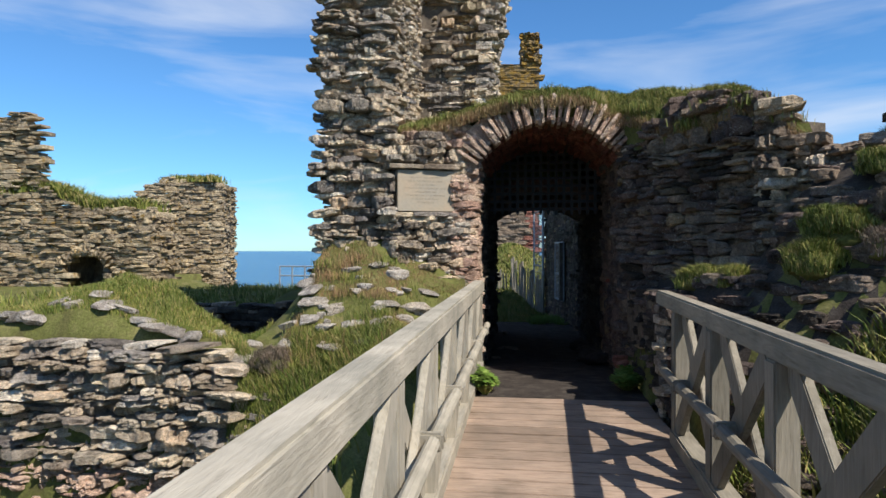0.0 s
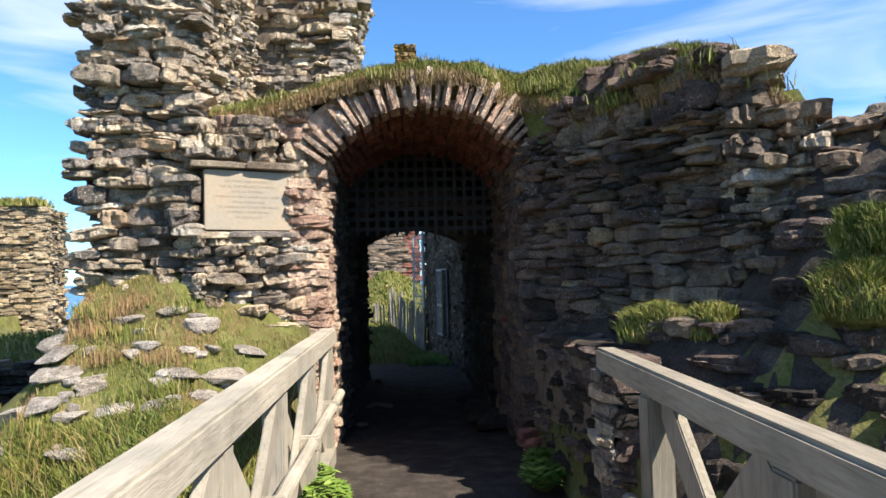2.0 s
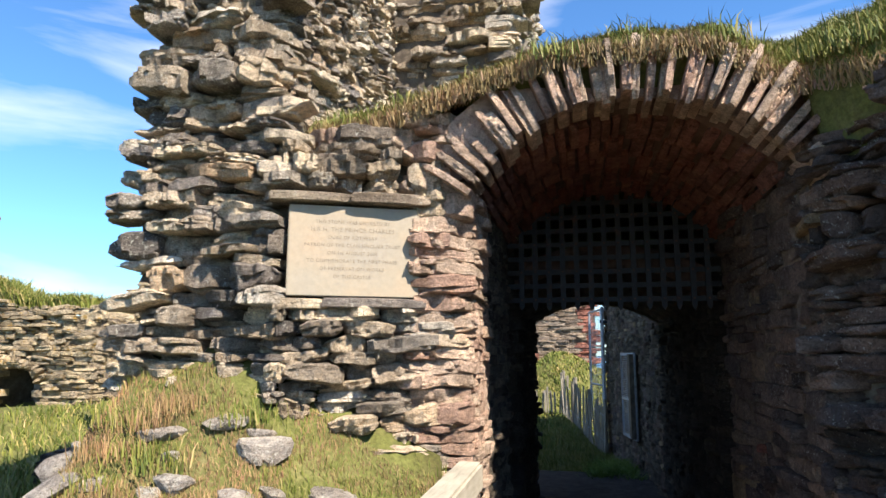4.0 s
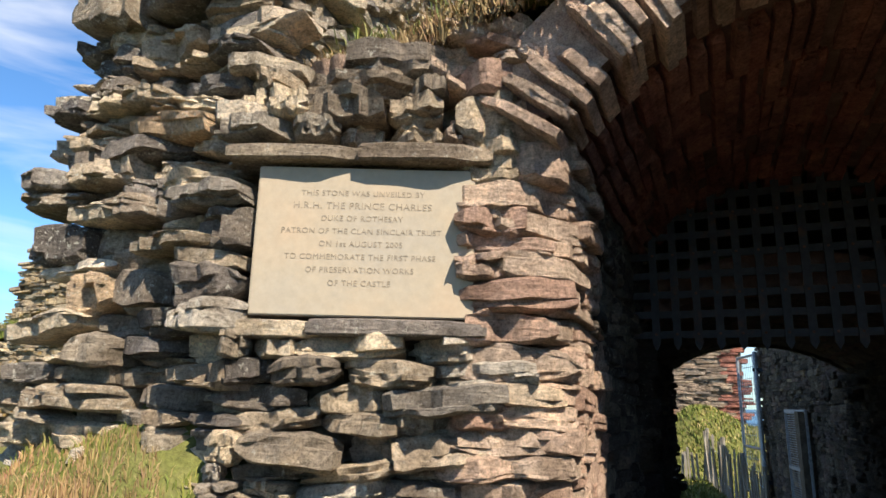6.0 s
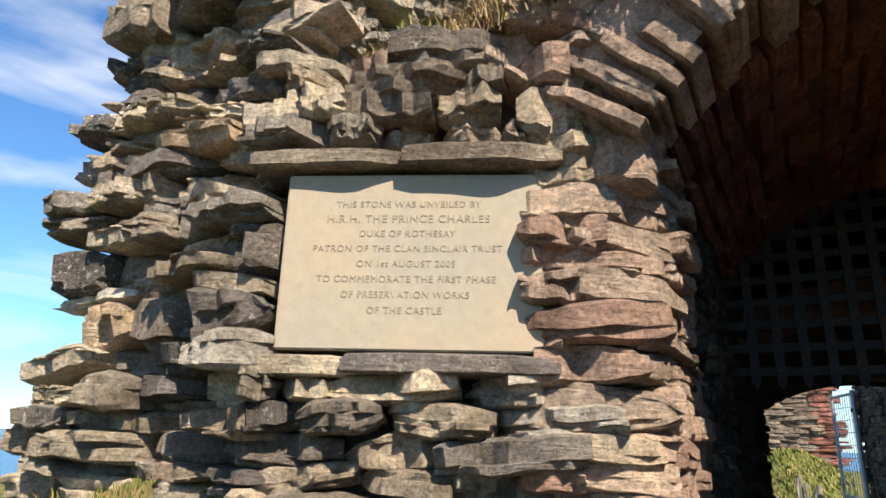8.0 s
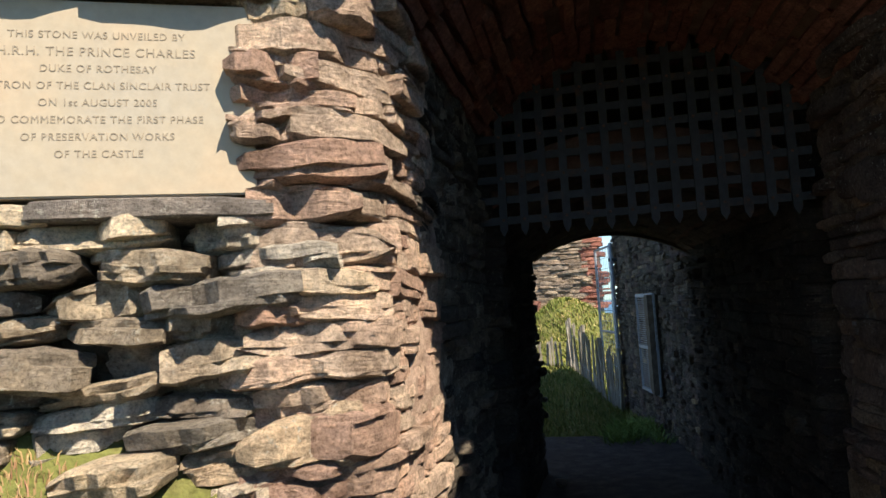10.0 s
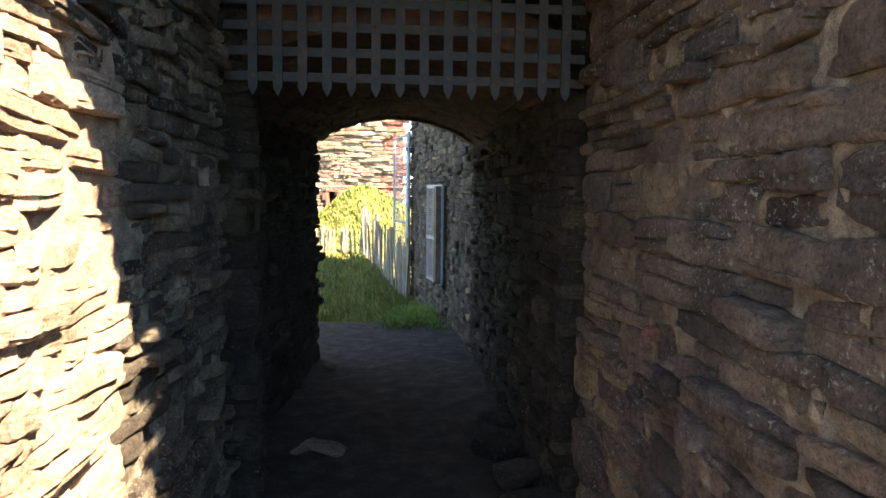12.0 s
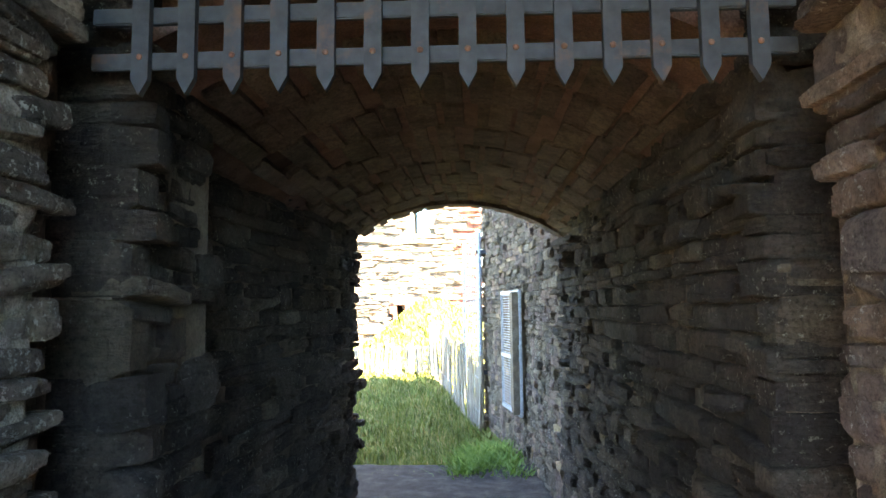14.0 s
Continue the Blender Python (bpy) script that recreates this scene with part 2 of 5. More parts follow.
m_deck = wood_material("deck_board", [(0.25, (0.18, 0.125, 0.09)), (0.5, (0.3, 0.222, 0.17)), (0.75, (0.37, 0.285, 0.222))], "x")
m_pale_wood = wood_material("paling", [(0.25, (0.12, 0.1, 0.08)), (0.5, (0.27, 0.24, 0.2)), (0.75, (0.4, 0.37, 0.32))], "z")


def metal_material(name, a, rust, amount, metal=0.7, rough=0.5, spec=0.5):
    mat, nt, b, pos, rnd = base(name, rough, metal, spec)
    n = noise_node(nt, pos, 9.0, 5, 0.65)
    f = step(nt, n, 0.68 - amount, 0.78 - amount)
    v = noise_node(nt, pos, 30.0, 3)
    vr = ramp_node(nt, [(0.3, (0.7, 0.7, 0.7)), (0.7, (1.2, 1.2, 1.2))])
    nt.links.new(v, vr.inputs["Fac"])
    c = mixed(nt, mixed(nt, a, vr.outputs["Color"], 1.0, "MULTIPLY"), rust, f)
    nt.links.new(c, b.inputs["Base Color"])
    bump(nt, b, n, 0.3, 0.004)
    return mat


m_galv = metal_material("galvanised_steel", (0.32, 0.35, 0.39), (0.22, 0.19, 0.16), 0.0, 0.5)
m_iron = metal_material("painted_iron", (0.033, 0.037, 0.043), (0.075, 0.045, 0.035), 0.1, 0.0, 0.75, 0.25)
m_rust = metal_material("rusty_bolt", (0.14, 0.065, 0.04), (0.09, 0.045, 0.03), 0.15, 0.2, 0.8)
m_plaque = soil_material("polished_flagstone", (0.29, 0.262, 0.215), (0.325, 0.275, 0.205), (0.37, 0.282, 0.195), 2.4, 0.0006, 0.08)
m_cut = soil_material("cut_letter", (0.235, 0.2, 0.155), (0.25, 0.208, 0.155), (0.265, 0.217, 0.16), 6.0, 0.0005)

mat, nt, b, pos, rnd = base("sea_water", 0.25, 0, 0.5)
b.inputs["Base Color"].default_value = (0.012, 0.07, 0.15, 1)
bump(nt, b, noise_node(nt, scaled(nt, pos, (0.5, 1.5, 1)), 0.35, 6, 0.7), 0.6, 0.5)
m_sea = mat


# ---- builders ----
def mesh_of(name, verts, faces, mat):
    """A mesh from vertices and equal-sized faces given as arrays."""
    verts, faces = np.asarray(verts, float), np.asarray(faces, int)
    me = bpy.data.meshes.new(name)
    k = faces.shape[1]
    me.vertices.add(len(verts))
    me.vertices.foreach_set("co", verts.ravel())
    me.loops.add(faces.size)
    me.loops.foreach_set("vertex_index", faces.ravel())
    me.polygons.add(len(faces))
    me.polygons.foreach_set("loop_start", np.arange(0, faces.size, k))
    me.polygons.foreach_set("loop_total", np.full(len(faces), k))
    me.update(calc_edges=True)
    me.shade_flat()
    me.materials.append(mat)
    return me


def part(name, data, parent, label=""):
    """Link a mesh, or a bmesh with its material, as one part of a thing."""
    ob = new(name, data)
    ob.parent = parent
    if label:
        ob["label"] = label
    return ob


def from_bm(name, bm, mat):
    me = bpy.data.meshes.new(name)
    bm.to_mesh(me)
    bm.free()
    me.materials.append(mat)
    return me


def bar(name, p, q, w, h, mat, up=(0, 0, 1), bev=0.006):
    """A beam of square-cut section from p to q, w wide and h high, with softened edges."""
    p, q = Vector(p), Vector(q)
    d = q - p
    y = d.normalized()
    x = y.cross(Vector(up)).normalized()
    z = x.cross(y)
    bm = bmesh.new()
    bmesh.ops.create_cube(bm, size=1)
    bmesh.ops.scale(bm, vec=(w, d.length, h), verts=bm.verts)
    if bev:
        bmesh.ops.bevel(bm, geom=bm.edges[:], offset=bev, segments=2, affect="EDGES")
    m = Matrix((x, y, z)).transposed().to_4x4()
    m.translation = (p + q) / 2
    bmesh.ops.transform(bm, matrix=m, verts=bm.verts)
    return from_bm(name, bm, mat)


def rod(name, p, q, r, mat, seg=12, wob=0.0):
    """A round pole from p to q, slightly uneven if wob is given."""
    p, q = Vector(p), Vector(q)
    d = q - p
    y = d.normalized()
    x = y.cross(Vector((0, 0, 1)) if abs(y.z) < 0.9 else Vector((1, 0, 0))).normalized()
    z = x.cross(y)
    n = max(2, int(d.length / 0.3)) if wob else 1
    vs, fs = [], []
    for i in range(n + 1):
        off = Vector((random.uniform(-wob, wob), 0, random.uniform(-wob, wob)))
        c = p + d * i / n + off
        rr = r * (1 + random.uniform(-wob, wob) * 4)
        for k in range(seg):
            a = 2 * math.pi * k / seg
            vs.append(c + x * math.cos(a) * rr + z * math.sin(a) * rr)
    for i in range(n):
        for k in range(seg):
            fs.append((i * seg + k, i * seg + (k + 1) % seg, (i + 1) * seg + (k + 1) % seg, (i + 1) * seg + k))
    bm = bmesh.new()
    bv = [bm.verts.new(v) for v in vs]
    for f in fs:
        bm.faces.new([bv[i] for i in f])
    bm.faces.new(bv[:seg][::-1])
    bm.faces.new(bv[-seg:])
    return from_bm(name, bm, mat)


def slab(name, lo, hi, mat, bev=0.0):
    bm = bmesh.new()
    bmesh.ops.create_cube(bm, size=1)
    lo, hi = Vector(lo), Vector(hi)
    bmesh.ops.scale(bm, vec=hi - lo, verts=bm.verts)
    bmesh.ops.translate(bm, vec=(lo + hi) / 2, verts=bm.verts)
    if bev:
        bmesh.ops.bevel(bm, geom=bm.edges[:], offset=bev, segments=2, affect="EDGES")
    return from_bm(name, bm, mat)


def prism(name, outline, axis, a, c, mat):
    """A closed solid: an outline of 2D points pushed along x, y or z from a to c."""
    def at(pt, d):
        u, v = pt
        return {"x": (d, u, v), "y": (u, d, v), "z": (u, v, d)}[axis]
    bm = bmesh.new()
    lo = [bm.verts.new(at(pt, a)) for pt in outline]
    hi = [bm.verts.new(at(pt, c)) for pt in outline]
    n = len(outline)
    bm.faces.new(lo)
    bm.faces.new(hi[::-1])
    for i in range(n):
        bm.faces.new((lo[i], lo[(i + 1) % n], hi[(i + 1) % n], hi[i]))
    bmesh.ops.recalc_face_normals(bm, faces=bm.faces)
    return from_bm(name, bm, mat)


# Rough slabs of unit size: x and z from -1 to 1, y from -1 (buried) to 0 (face).
RNG = np.random.default_rng(7)


def rough_slab(kind):
    """kind 0: a jagged flagstone end; 1: a squarer block with a nearly flat face."""
    if kind == 0:
        o = np.array([(-1, -.6), (-.84, -1), (.15, -1), (.86, -1), (1, -.55), (1, .6), (.86, 1), (-.1, 1), (-.88, 1), (-1, .5)], float)
    else:
        o = np.array([(-1, -.78), (-.93, -1), (.15, -1), (.94, -1), (1, -.75), (1, .76), (.92, 1), (-.1, 1), (-.93, 1), (-1, .74)], float)
    o += RNG.normal(0, 0.1 if kind == 0 else 0.045, o.shape)
    k = len(o)
    slant, lean = RNG.normal(0, 0.12), RNG.normal(0, 0.06)
    if kind == 0:
        lip_top, lip_low = RNG.uniform(0.88, 1.0), RNG.uniform(0.6, 0.98)
        if RNG.random() < 0.3:
            lip_top, lip_low = lip_low, lip_top
    else:
        lip_top = lip_low = RNG.uniform(0.86, 0.95)
    rings = []
    for r, y in enumerate((-1.0, -0.09 if kind == 0 else -0.05, 0.0)):
        ring = np.zeros((k, 3))
        j = (0.02, 0.05, 0.07)[r] * (1 if kind == 0 else 0.5)
        s = np.where(o[:, 1] > 0, lip_top, lip_low) if r == 2 else 1.0
        ring[:, 0] = o[:, 0] * (0.94, 1.0, 0.93 if kind == 0 else 0.96)[r] + RNG.normal(0, j, k)
        ring[:, 2] = o[:, 1] * s + RNG.normal(0, j, k)
        ring[:, 1] = y + (RNG.normal(0, 0.07 if kind == 0 else 0.025, k) + slant * o[:, 0] * (1 if kind == 0 else 0.3) + lean * o[:, 1] if r else 0)
        rings.append(ring)
    mid = np.array([[RNG.normal(0, 0.35), RNG.uniform(-0.05, 0.07) if kind == 0 else 0.01, RNG.normal(0, 0.3)]])
    v = np.vstack(rings + [mid])
    f = []
    for r in range(2):
        for i in range(k):
            a, c = r * k + i, r * k + (i + 1) % k
            f += [(a, c, c + k), (a, c + k, a + k)]
    f += [(2 * k + i, 2 * k + (i + 1) % k, 3 * k) for i in range(k)]
    f += [(0, i + 1, i) for i in range(1, k - 1)]
    return v, np.array(f)


def fine_slab(kind, seed):
    """A bedded slab split into a few layers, each broken back along its own line. kind 0: flagstone end, 1: squarer block, 2: weathered lump."""
    nf = 11
    rag, corner, step_ = ((0.26, 0.9, 0.045), (0.06, 0.3, 0.025), (0.14, 0.45, 0.03))[kind]
    cl, cr_, kl, kr = RNG.uniform(0, corner), RNG.uniform(0, corner), RNG.uniform(0.45, 0.9), RNG.uniform(0.45, 0.9)
    wedge, bow = RNG.normal(0, (0.2, 0.06, 0.12)[kind]), RNG.uniform(*((0.0, 0.22), (0.0, 0.1), (0.02, 0.2))[kind])
    round_ = (0.13, 0.09, 0.16)[kind]
    under = RNG.uniform(-0.06, 0.2) if kind == 0 else RNG.normal(0, 0.02)
    layers = 2 if RNG.random() < 0.7 else 3
    cuts = [-1.0, *np.sort(RNG.uniform(-0.65, 0.65, layers - 1)), 1.0]
    ends = RNG.normal(0, 0.05, (layers, 2)) - (np.abs(RNG.normal(0, 0.07, (layers, 2))) if kind == 0 else 0)
    v, nl = [], 0
    for q in range(layers):
        off = RNG.normal(0, step_)
        lo, hi = cuts[q], cuts[q + 1]
        steps = [(lo + 0.03, 0.0), (hi - 0.03, 0.0)]
        if q == 0:
            steps = [(-1.0, (-0.12, -0.06, -0.16)[kind]), (-0.78, 0.0)] + steps[1:]
        if q == layers - 1:
            steps = steps[:-1] + [(0.78, 0.0), (1.0, (-0.14, -0.06, -0.16)[kind])]
        for z, lip in steps:
            ring = [(-0.97, -1.0)]
            for i in range(nf):
                x = -1 + 2 * i / (nf - 1)
                y = rag * noise.noise((x * 1.4, q * 0.5, seed * 7.3)) + 0.55 * rag * noise.noise((x * 4.2, q * 1.7, seed * 7.3)) + 0.25 * rag * noise.noise((x * 9.5, z * 3.0, seed * 2.9)) + off + lip
                y -= (0.04, 0.0, 0.2)[kind] * x * x
                y += under * (z - 1) * 0.5 - cl * max(0, -x - kl) - cr_ * max(0, x - kr)
                xx = x * (0.985 if lip else 1.0) + (RNG.normal(0, 0.015) if 0 < i < nf - 1 else math.copysign(ends[q, 0 if x < 0 else 1], x))
                ring.append((xx, y))
            ring.append((0.97, -1.0))
            for i, (x, y) in enumerate(ring):
                zz = z * (1 + wedge * x - bow * abs(x) ** 2.6 - round_ * x ** 8) + (0.22, 0.1, 0.18)[kind] * noise.noise((x * 1.9, z * 0.7, seed * 5.1)) + RNG.normal(0, 0.025)
                v.append((x, y, zz))
            nl += 1
    k = nf + 2
    f = []
    for q in range(nl - 1):
        for i in range(k):
            a, c = q * k + i, q * k + (i + 1) % k
            f += [(a, c, c + k), (a, c + k, a + k)]
    v += [(0.0, -0.9, -1.0), (0.0, -0.9, 1.0)]
    f += [((i + 1) % k, i, nl * k) for i in range(k)]
    f += [((nl - 1) * k + i, (nl - 1) * k + (i + 1) % k, nl * k + 1) for i in range(k)]
    return np.array(v), np.array(f)


SLABS = [fine_slab(0, i) for i in range(28)] + [fine_slab(1, i + 30) for i in range(16)] + [rough_slab(0) for i in range(16)] + [fine_slab(2, i + 60) for i in range(14)]
FLAGS, BLOCKS, CHIPS, LUMPS = (0, 28), (28, 44), (44, 60), (60, 74)
SLAB_MESHES = {}


def slab_mesh(i, mat):
    if (i, mat.name) not in SLAB_MESHES:
        SLAB_MESHES[i, mat.name] = mesh_of("stone", *SLABS[i], mat)
    return SLAB_MESHES[i, mat.name]


def joined(name, mats, stones, parent):
    """Stones (slab number, 4x4 array, material) as one mesh per material."""
    for mat in mats:
        vs, fs, n = [], [], 0
        for i, m, mm in stones:
            if mm is not mat:
                continue
            v, f = SLABS[i]
            vs.append(v @ m[:3, :3].T + m[:3, 3])
            fs.append(f + n)
            n += len(v)
        if vs:
            ob = part(name, mesh_of(name, np.vstack(vs), np.vstack(fs), mat), parent)
            ob["kind"] = "stuff"


def lay_stones(owner, stones, single=300, near=None):
    """The stones nearest to a point become parts of their own, the rest one mesh."""
    if near is not None:
        stones = sorted(stones, key=lambda s: np.sum((s[1][:3, 3] - near) ** 2))
    else:
        single = 0
    for i, m, mat in stones[:single]:
        ob = part("stone", slab_mesh(i, mat), owner)
        ob.matrix_basis = Matrix(m.tolist())
    rest = stones[single:]
    mats = []
    for s in rest:
        if s[2] not in mats:
            mats.append(s[2])
    joined("stonework", mats, rest, owner)


def courses(seed, o, u, n, width, z0, z1, inside, mat, h=(0.045, 0.11), l=(0.14, 0.42), proud=(-0.02, 0.05), deep=0.22, tilt=2.5, joint=1.03, kinds=FLAGS, bed=1.08, split=0.35, ragged=0.0):
    """Stones laid in rough courses on a face. o: corner on the plan, u: way along, n: way out; mat: a material or a function of (along, height)."""
    rng = np.random.default_rng(seed)
    u, n = np.array((*u, 0.0)), np.array((*n, 0.0))
    o = np.array((*o, 0.0))
    out, z = [], z0
    up = np.array((0, 0, 1.0))
    while z < z1:
        ch = rng.uniform(*h) * (1.0 if rng.random() > 0.14 else 1.5)
        s = -rng.uniform(0, l[1])
        while s < width:
            ln = max(rng.uniform(*l) * (1.35 if rng.random() < 0.12 else 1), 1.5 * ch)
            s0, s1 = max(s, -0.03 - rng.uniform(0, 1) * ragged), min(s + ln, width + 0.08)
            if s1 - s0 < 0.05:
                s += ln
                continue
            k = 1
            if ch > 0.085 and rng.random() < split:
                k = 2 if ch < 0.15 else int(rng.integers(2, 4))
            cut = np.sort(rng.uniform(0.3, 0.7, k - 1)) if k < 3 else np.array((0.34, 0.67)) + rng.normal(0, 0.05, 2)
            levels = [0.0, *cut, 1.0]
            for q in range(k):
                z_lo, hh = z + ch * levels[q], ch * (levels[q + 1] - levels[q])
                mid = z_lo + hh / 2
                c = (s0 + s1) / 2 + (rng.normal(0, 0.02) if k > 1 else 0)
                if not inside(c, mid):
                    continue
                mm = mat(c, mid) if callable(mat) else mat
                p = rng.uniform(*proud) + (rng.uniform(0.02, 0.06) if rng.random() < 0.07 else 0)
                a = radians(rng.normal(0, tilt))
                yaw = radians(rng.normal(0, tilt * 1.8))
                uu = u * math.cos(yaw) + n * math.sin(yaw)
                nn = n * math.cos(yaw) - u * math.sin(yaw)
                x = uu * math.cos(a) + up * math.sin(a)
                zz = up * math.cos(a) - uu * math.sin(a)
                m = np.eye(4)
                flip = -1 if rng.random() < 0.5 else 1
                m[:3, 0], m[:3, 1], m[:3, 2] = x * (s1 - s0) / 2 * joint * flip, nn * deep, zz * flip * hh / 2 * bed
                m[:3, 3] = o + u * c + n * p + up * mid
                out.append((int(rng.integers(*kinds)), m, mm))
            s += ln
        z += ch
    return out


def structure(name, data, label, category="wall"):
    return tagged(new(name, data), label, category, kind="structure")


def ss(a, c, x):
    t = min(1.0, max(0.0, (x - a) / (c - a)))
    return t * t * (3 - 2 * t)


def nz(x, y, s, seed=0.0):
    return noise.noise((x * s, y * s, seed))


def blades(name, points, height, mat, owner=None, label="", width=0.006, lean=0.5, seed=1, kind="stuff", category="grass"):
    """Blades of grass, three triangles each, rooted at points."""
    rng = np.random.default_rng(seed)
    p = np.asarray(points, float)
    k = len(p)
    a = rng.uniform(0, 2 * np.pi, k)
    hgt = height * rng.uniform(0.45, 1.15, k)
    side = np.stack([np.cos(a), np.sin(a), np.zeros(k)], 1) * (width * rng.uniform(0.6, 1.4, k))[:, None]
    la = rng.uniform(0, 2 * np.pi, k)
    bend = np.stack([np.cos(la), np.sin(la), np.zeros(k)], 1) * (hgt * lean * rng.uniform(0.3, 1.2, k))[:, None] + np.array((-0.15, 0.05, 0)) * hgt[:, None]
    up = np.array((0, 0, 1.0))
    low = p - up * 0.02
    mid = p + up * (hgt * 0.6)[:, None] + bend * 0.35
    tip = p + up * hgt[:, None] * 0.95 + bend
    v = np.stack([low - side, low + side, mid - side * 0.7, mid + side * 0.7, tip], 1).reshape(-1, 3)
    b5 = (np.arange(k) * 5)[:, None, None]
    f = (b5 + np.array([(0, 1, 3), (0, 3, 2), (2, 3, 4)])).reshape(-1, 3)
    ob = new(name, mesh_of(name, v, f, mat))
    ob.parent = owner
    return tagged(ob, label, category if owner is None else "", kind=kind)


def grid_sheet(name, xs, ys, height, mat):
    nx, ny = len(xs), len(ys)
    v = [(x, y, height(x, y)) for y in ys for x in xs]
    f = [(j * nx + i, j * nx + i + 1, (j + 1) * nx + i + 1, (j + 1) * nx + i) for j in range(ny - 1) for i in range(nx - 1)]
    me = mesh_of(name, v, f, mat)
    me.shade_smooth()
    return me


# ---- ground ----
def right_slope(x, y):
    cap = 1.1 + 0.9 * ss(1.7, 2.4, x) * ss(6.1, 5.4, y)
    return min(cap, max(-1.6, 0.9 + 1.1 * (x - 2.03) + 0.83 * (y - 4.39)))


def slope_z(x, y):
    return right_slope(x, y) - 0.25 * ss(1.45, 1.25, x) * ss(5.0, 5.4, y) + 0.10 * nz(x, y, 1.1) + 0.05 * nz(x, y, 3.1, 4)


def floor_z(y):
    """Height of the trodden floor along the passage."""
    return 0.0 - 0.3 * ss(6.2, 10.6, y) - 0.06 * ss(10.6, 15, y)


def ground_z(x, y):
    lumps = 0.10 * nz(x, y, 1.1) + 0.05 * nz(x, y, 3.1, 4)
    if y < 5.6:
        ditch = -2.7 + 2.6 * ss(-5.5, -9.5, y)
    else:
        ditch = -2.7
    land = -0.48
    # left of the gatehouse: a retained terrace, a sunken yard behind, then rising ground
    left = 0.38 + 0.52 * math.exp(-((x + 4.7) / 0.9) ** 2 - ((y - 7.1) / 0.7) ** 2) - 0.2 * math.exp(-((x + 3.1) / 0.5) ** 2)
    left = left - 2.4 * ss(7.05, 7.6, y) * ss(11.6, 11.2, y) * ss(-5.6, -4.6, x) + 0.6 * ss(-6.0, -3.6, x) * ss(11.3, 12.2, y) * ss(16.0, 13.8, y) - 0.62 * ss(7.3, 8.8, y) * (1 - ss(-7.5, -10, x)) - 0.2 * ss(-9.0, -12.0, x) + 0.15 + 0.4 * ss(9.5, 15.5, y) * ss(-9.0, -7.5, x)
    if x < -0.6:
        z = ditch + (left - ditch) * ss(5.7, 6.35, y)
        # bank against the wall beside the gate
        if y < 7.6:
            along = ss(-2.75, -2.25, x)
            low = 0.05 + 0.5 * (y - 6.0) - 2.8 * ss(5.95, 5.6, y)
            b_ = (1.42 - 0.58 * ss(-1.9, -0.6, x) - (1.0 - 0.45 * ss(-2.0, -1.2, x)) * (7.3 - y)) * along + (1 - along) * low
            bank = max(b_, low - 0.6 * ss(-1.6, -2.6, x))
            k = ss(-3.15, -2.75, x)
            z = z * (1 - k) + bank * k
        elif x > -2.9 and y < 11.2:
            z = -1.6
    elif x > 1.15:
        z = right_slope(x, y) - 0.3 * ss(5.0, 5.4, y)
    else:
        z = ditch if y < 5.8 else floor_z(y) - 0.08
    if y > 9.0 and x > -2.4:
        z = land if y > 13 or x > 1.15 else floor_z(y) - 0.08
        if x < 1.2:
            z += 0.5 * ss(15.6, 20.4, y) * ss(0.7, -0.5, x) + (0.4 + 1.1 * ss(-2.4, -0.6, x)) * ss(20.9, 23.0, y)
    # cliffs
    edge = max(ss(-17, -24, x), ss(28, 33, y), ss(22, 30, x), ss(-30, -40, y))
    if x < -3 and y > 24:
        edge = max(edge, ss(27, 31, y))
    if x < -2.4:
        edge = max(edge, ss(17.8, 21, y) * ss(-13.5, -12, x))
    if -7.5 < x < -2.4 and y > 9:
        edge = max(edge, ss(17.0, 19.5, y))
    z = z * (1 - edge) - 16 * edge
    if not (-0.7 < x < 1.2 and y > 5.6):
        z += lumps
    return z


def span(*pieces):
    out = []
    for a, c, d in pieces:
        out += list(np.arange(a, c - 1e-6, d))
    return out + [pieces[-1][1]]


gx = span((-60, -20, 4), (-20, -6, 0.5), (-6, 4.5, 0.12), (4.5, 12, 0.5), (12, 60, 4))
gy = span((-60, -10, 4), (-10, 3, 0.5), (3, 9, 0.12), (9, 24, 0.3), (24, 36, 1), (36, 60, 4))
structure("ground", grid_sheet("ground", gx, gy, ground_z, m_turf), "rough turf-covered ground of the headland with a ditch", "ground")
structure("sea", mesh_of("sea", [(-4800, -4800, -13), (4800, -4800, -13), (4800, 4800, -13), (-4800, 4800, -13)], [(0, 1, 2, 3)], m_sea), "blue sea reaching to the horizon", "sea")
path_me = grid_sheet("path", span((-1.0, 1.6, 0.1)), span((5.9, 15.3, 0.1)), lambda x, y: floor_z(y) + 0.015 * nz(x, y, 3) + 0.008 * nz(x, y, 11), m_earth)
structure("path", path_me, "trodden bare earth and gravel path through the gate", "path")


# ---- gatehouse ----
XL, XR, YF = -0.55, 1.07, 7.34          # passage walls and the gate's face
ACX, SPRING, RISE = 0.26, 2.47, 0.39    # the gate's arch
ARAD = (0.82 ** 2 + RISE ** 2) / (2 * RISE)
ACZ = SPRING + RISE - ARAD


def arc_z(x):
    return ACZ + math.sqrt(max(0.0, ARAD ** 2 - (x - ACX) ** 2))


def gate_mat(c, z):
    return m_rose if c > 0.72 + 0.12 * nz(z, 3, 4) and z > 0.4 else m_grey


# front wall beside the gate, with the pier of the tower above it
GA, GB = Vector((-1.52, 7.26)), Vector((-0.58, 7.665))
gu = (GB - GA).normalized()
gn = Vector((gu.y, -gu.x))
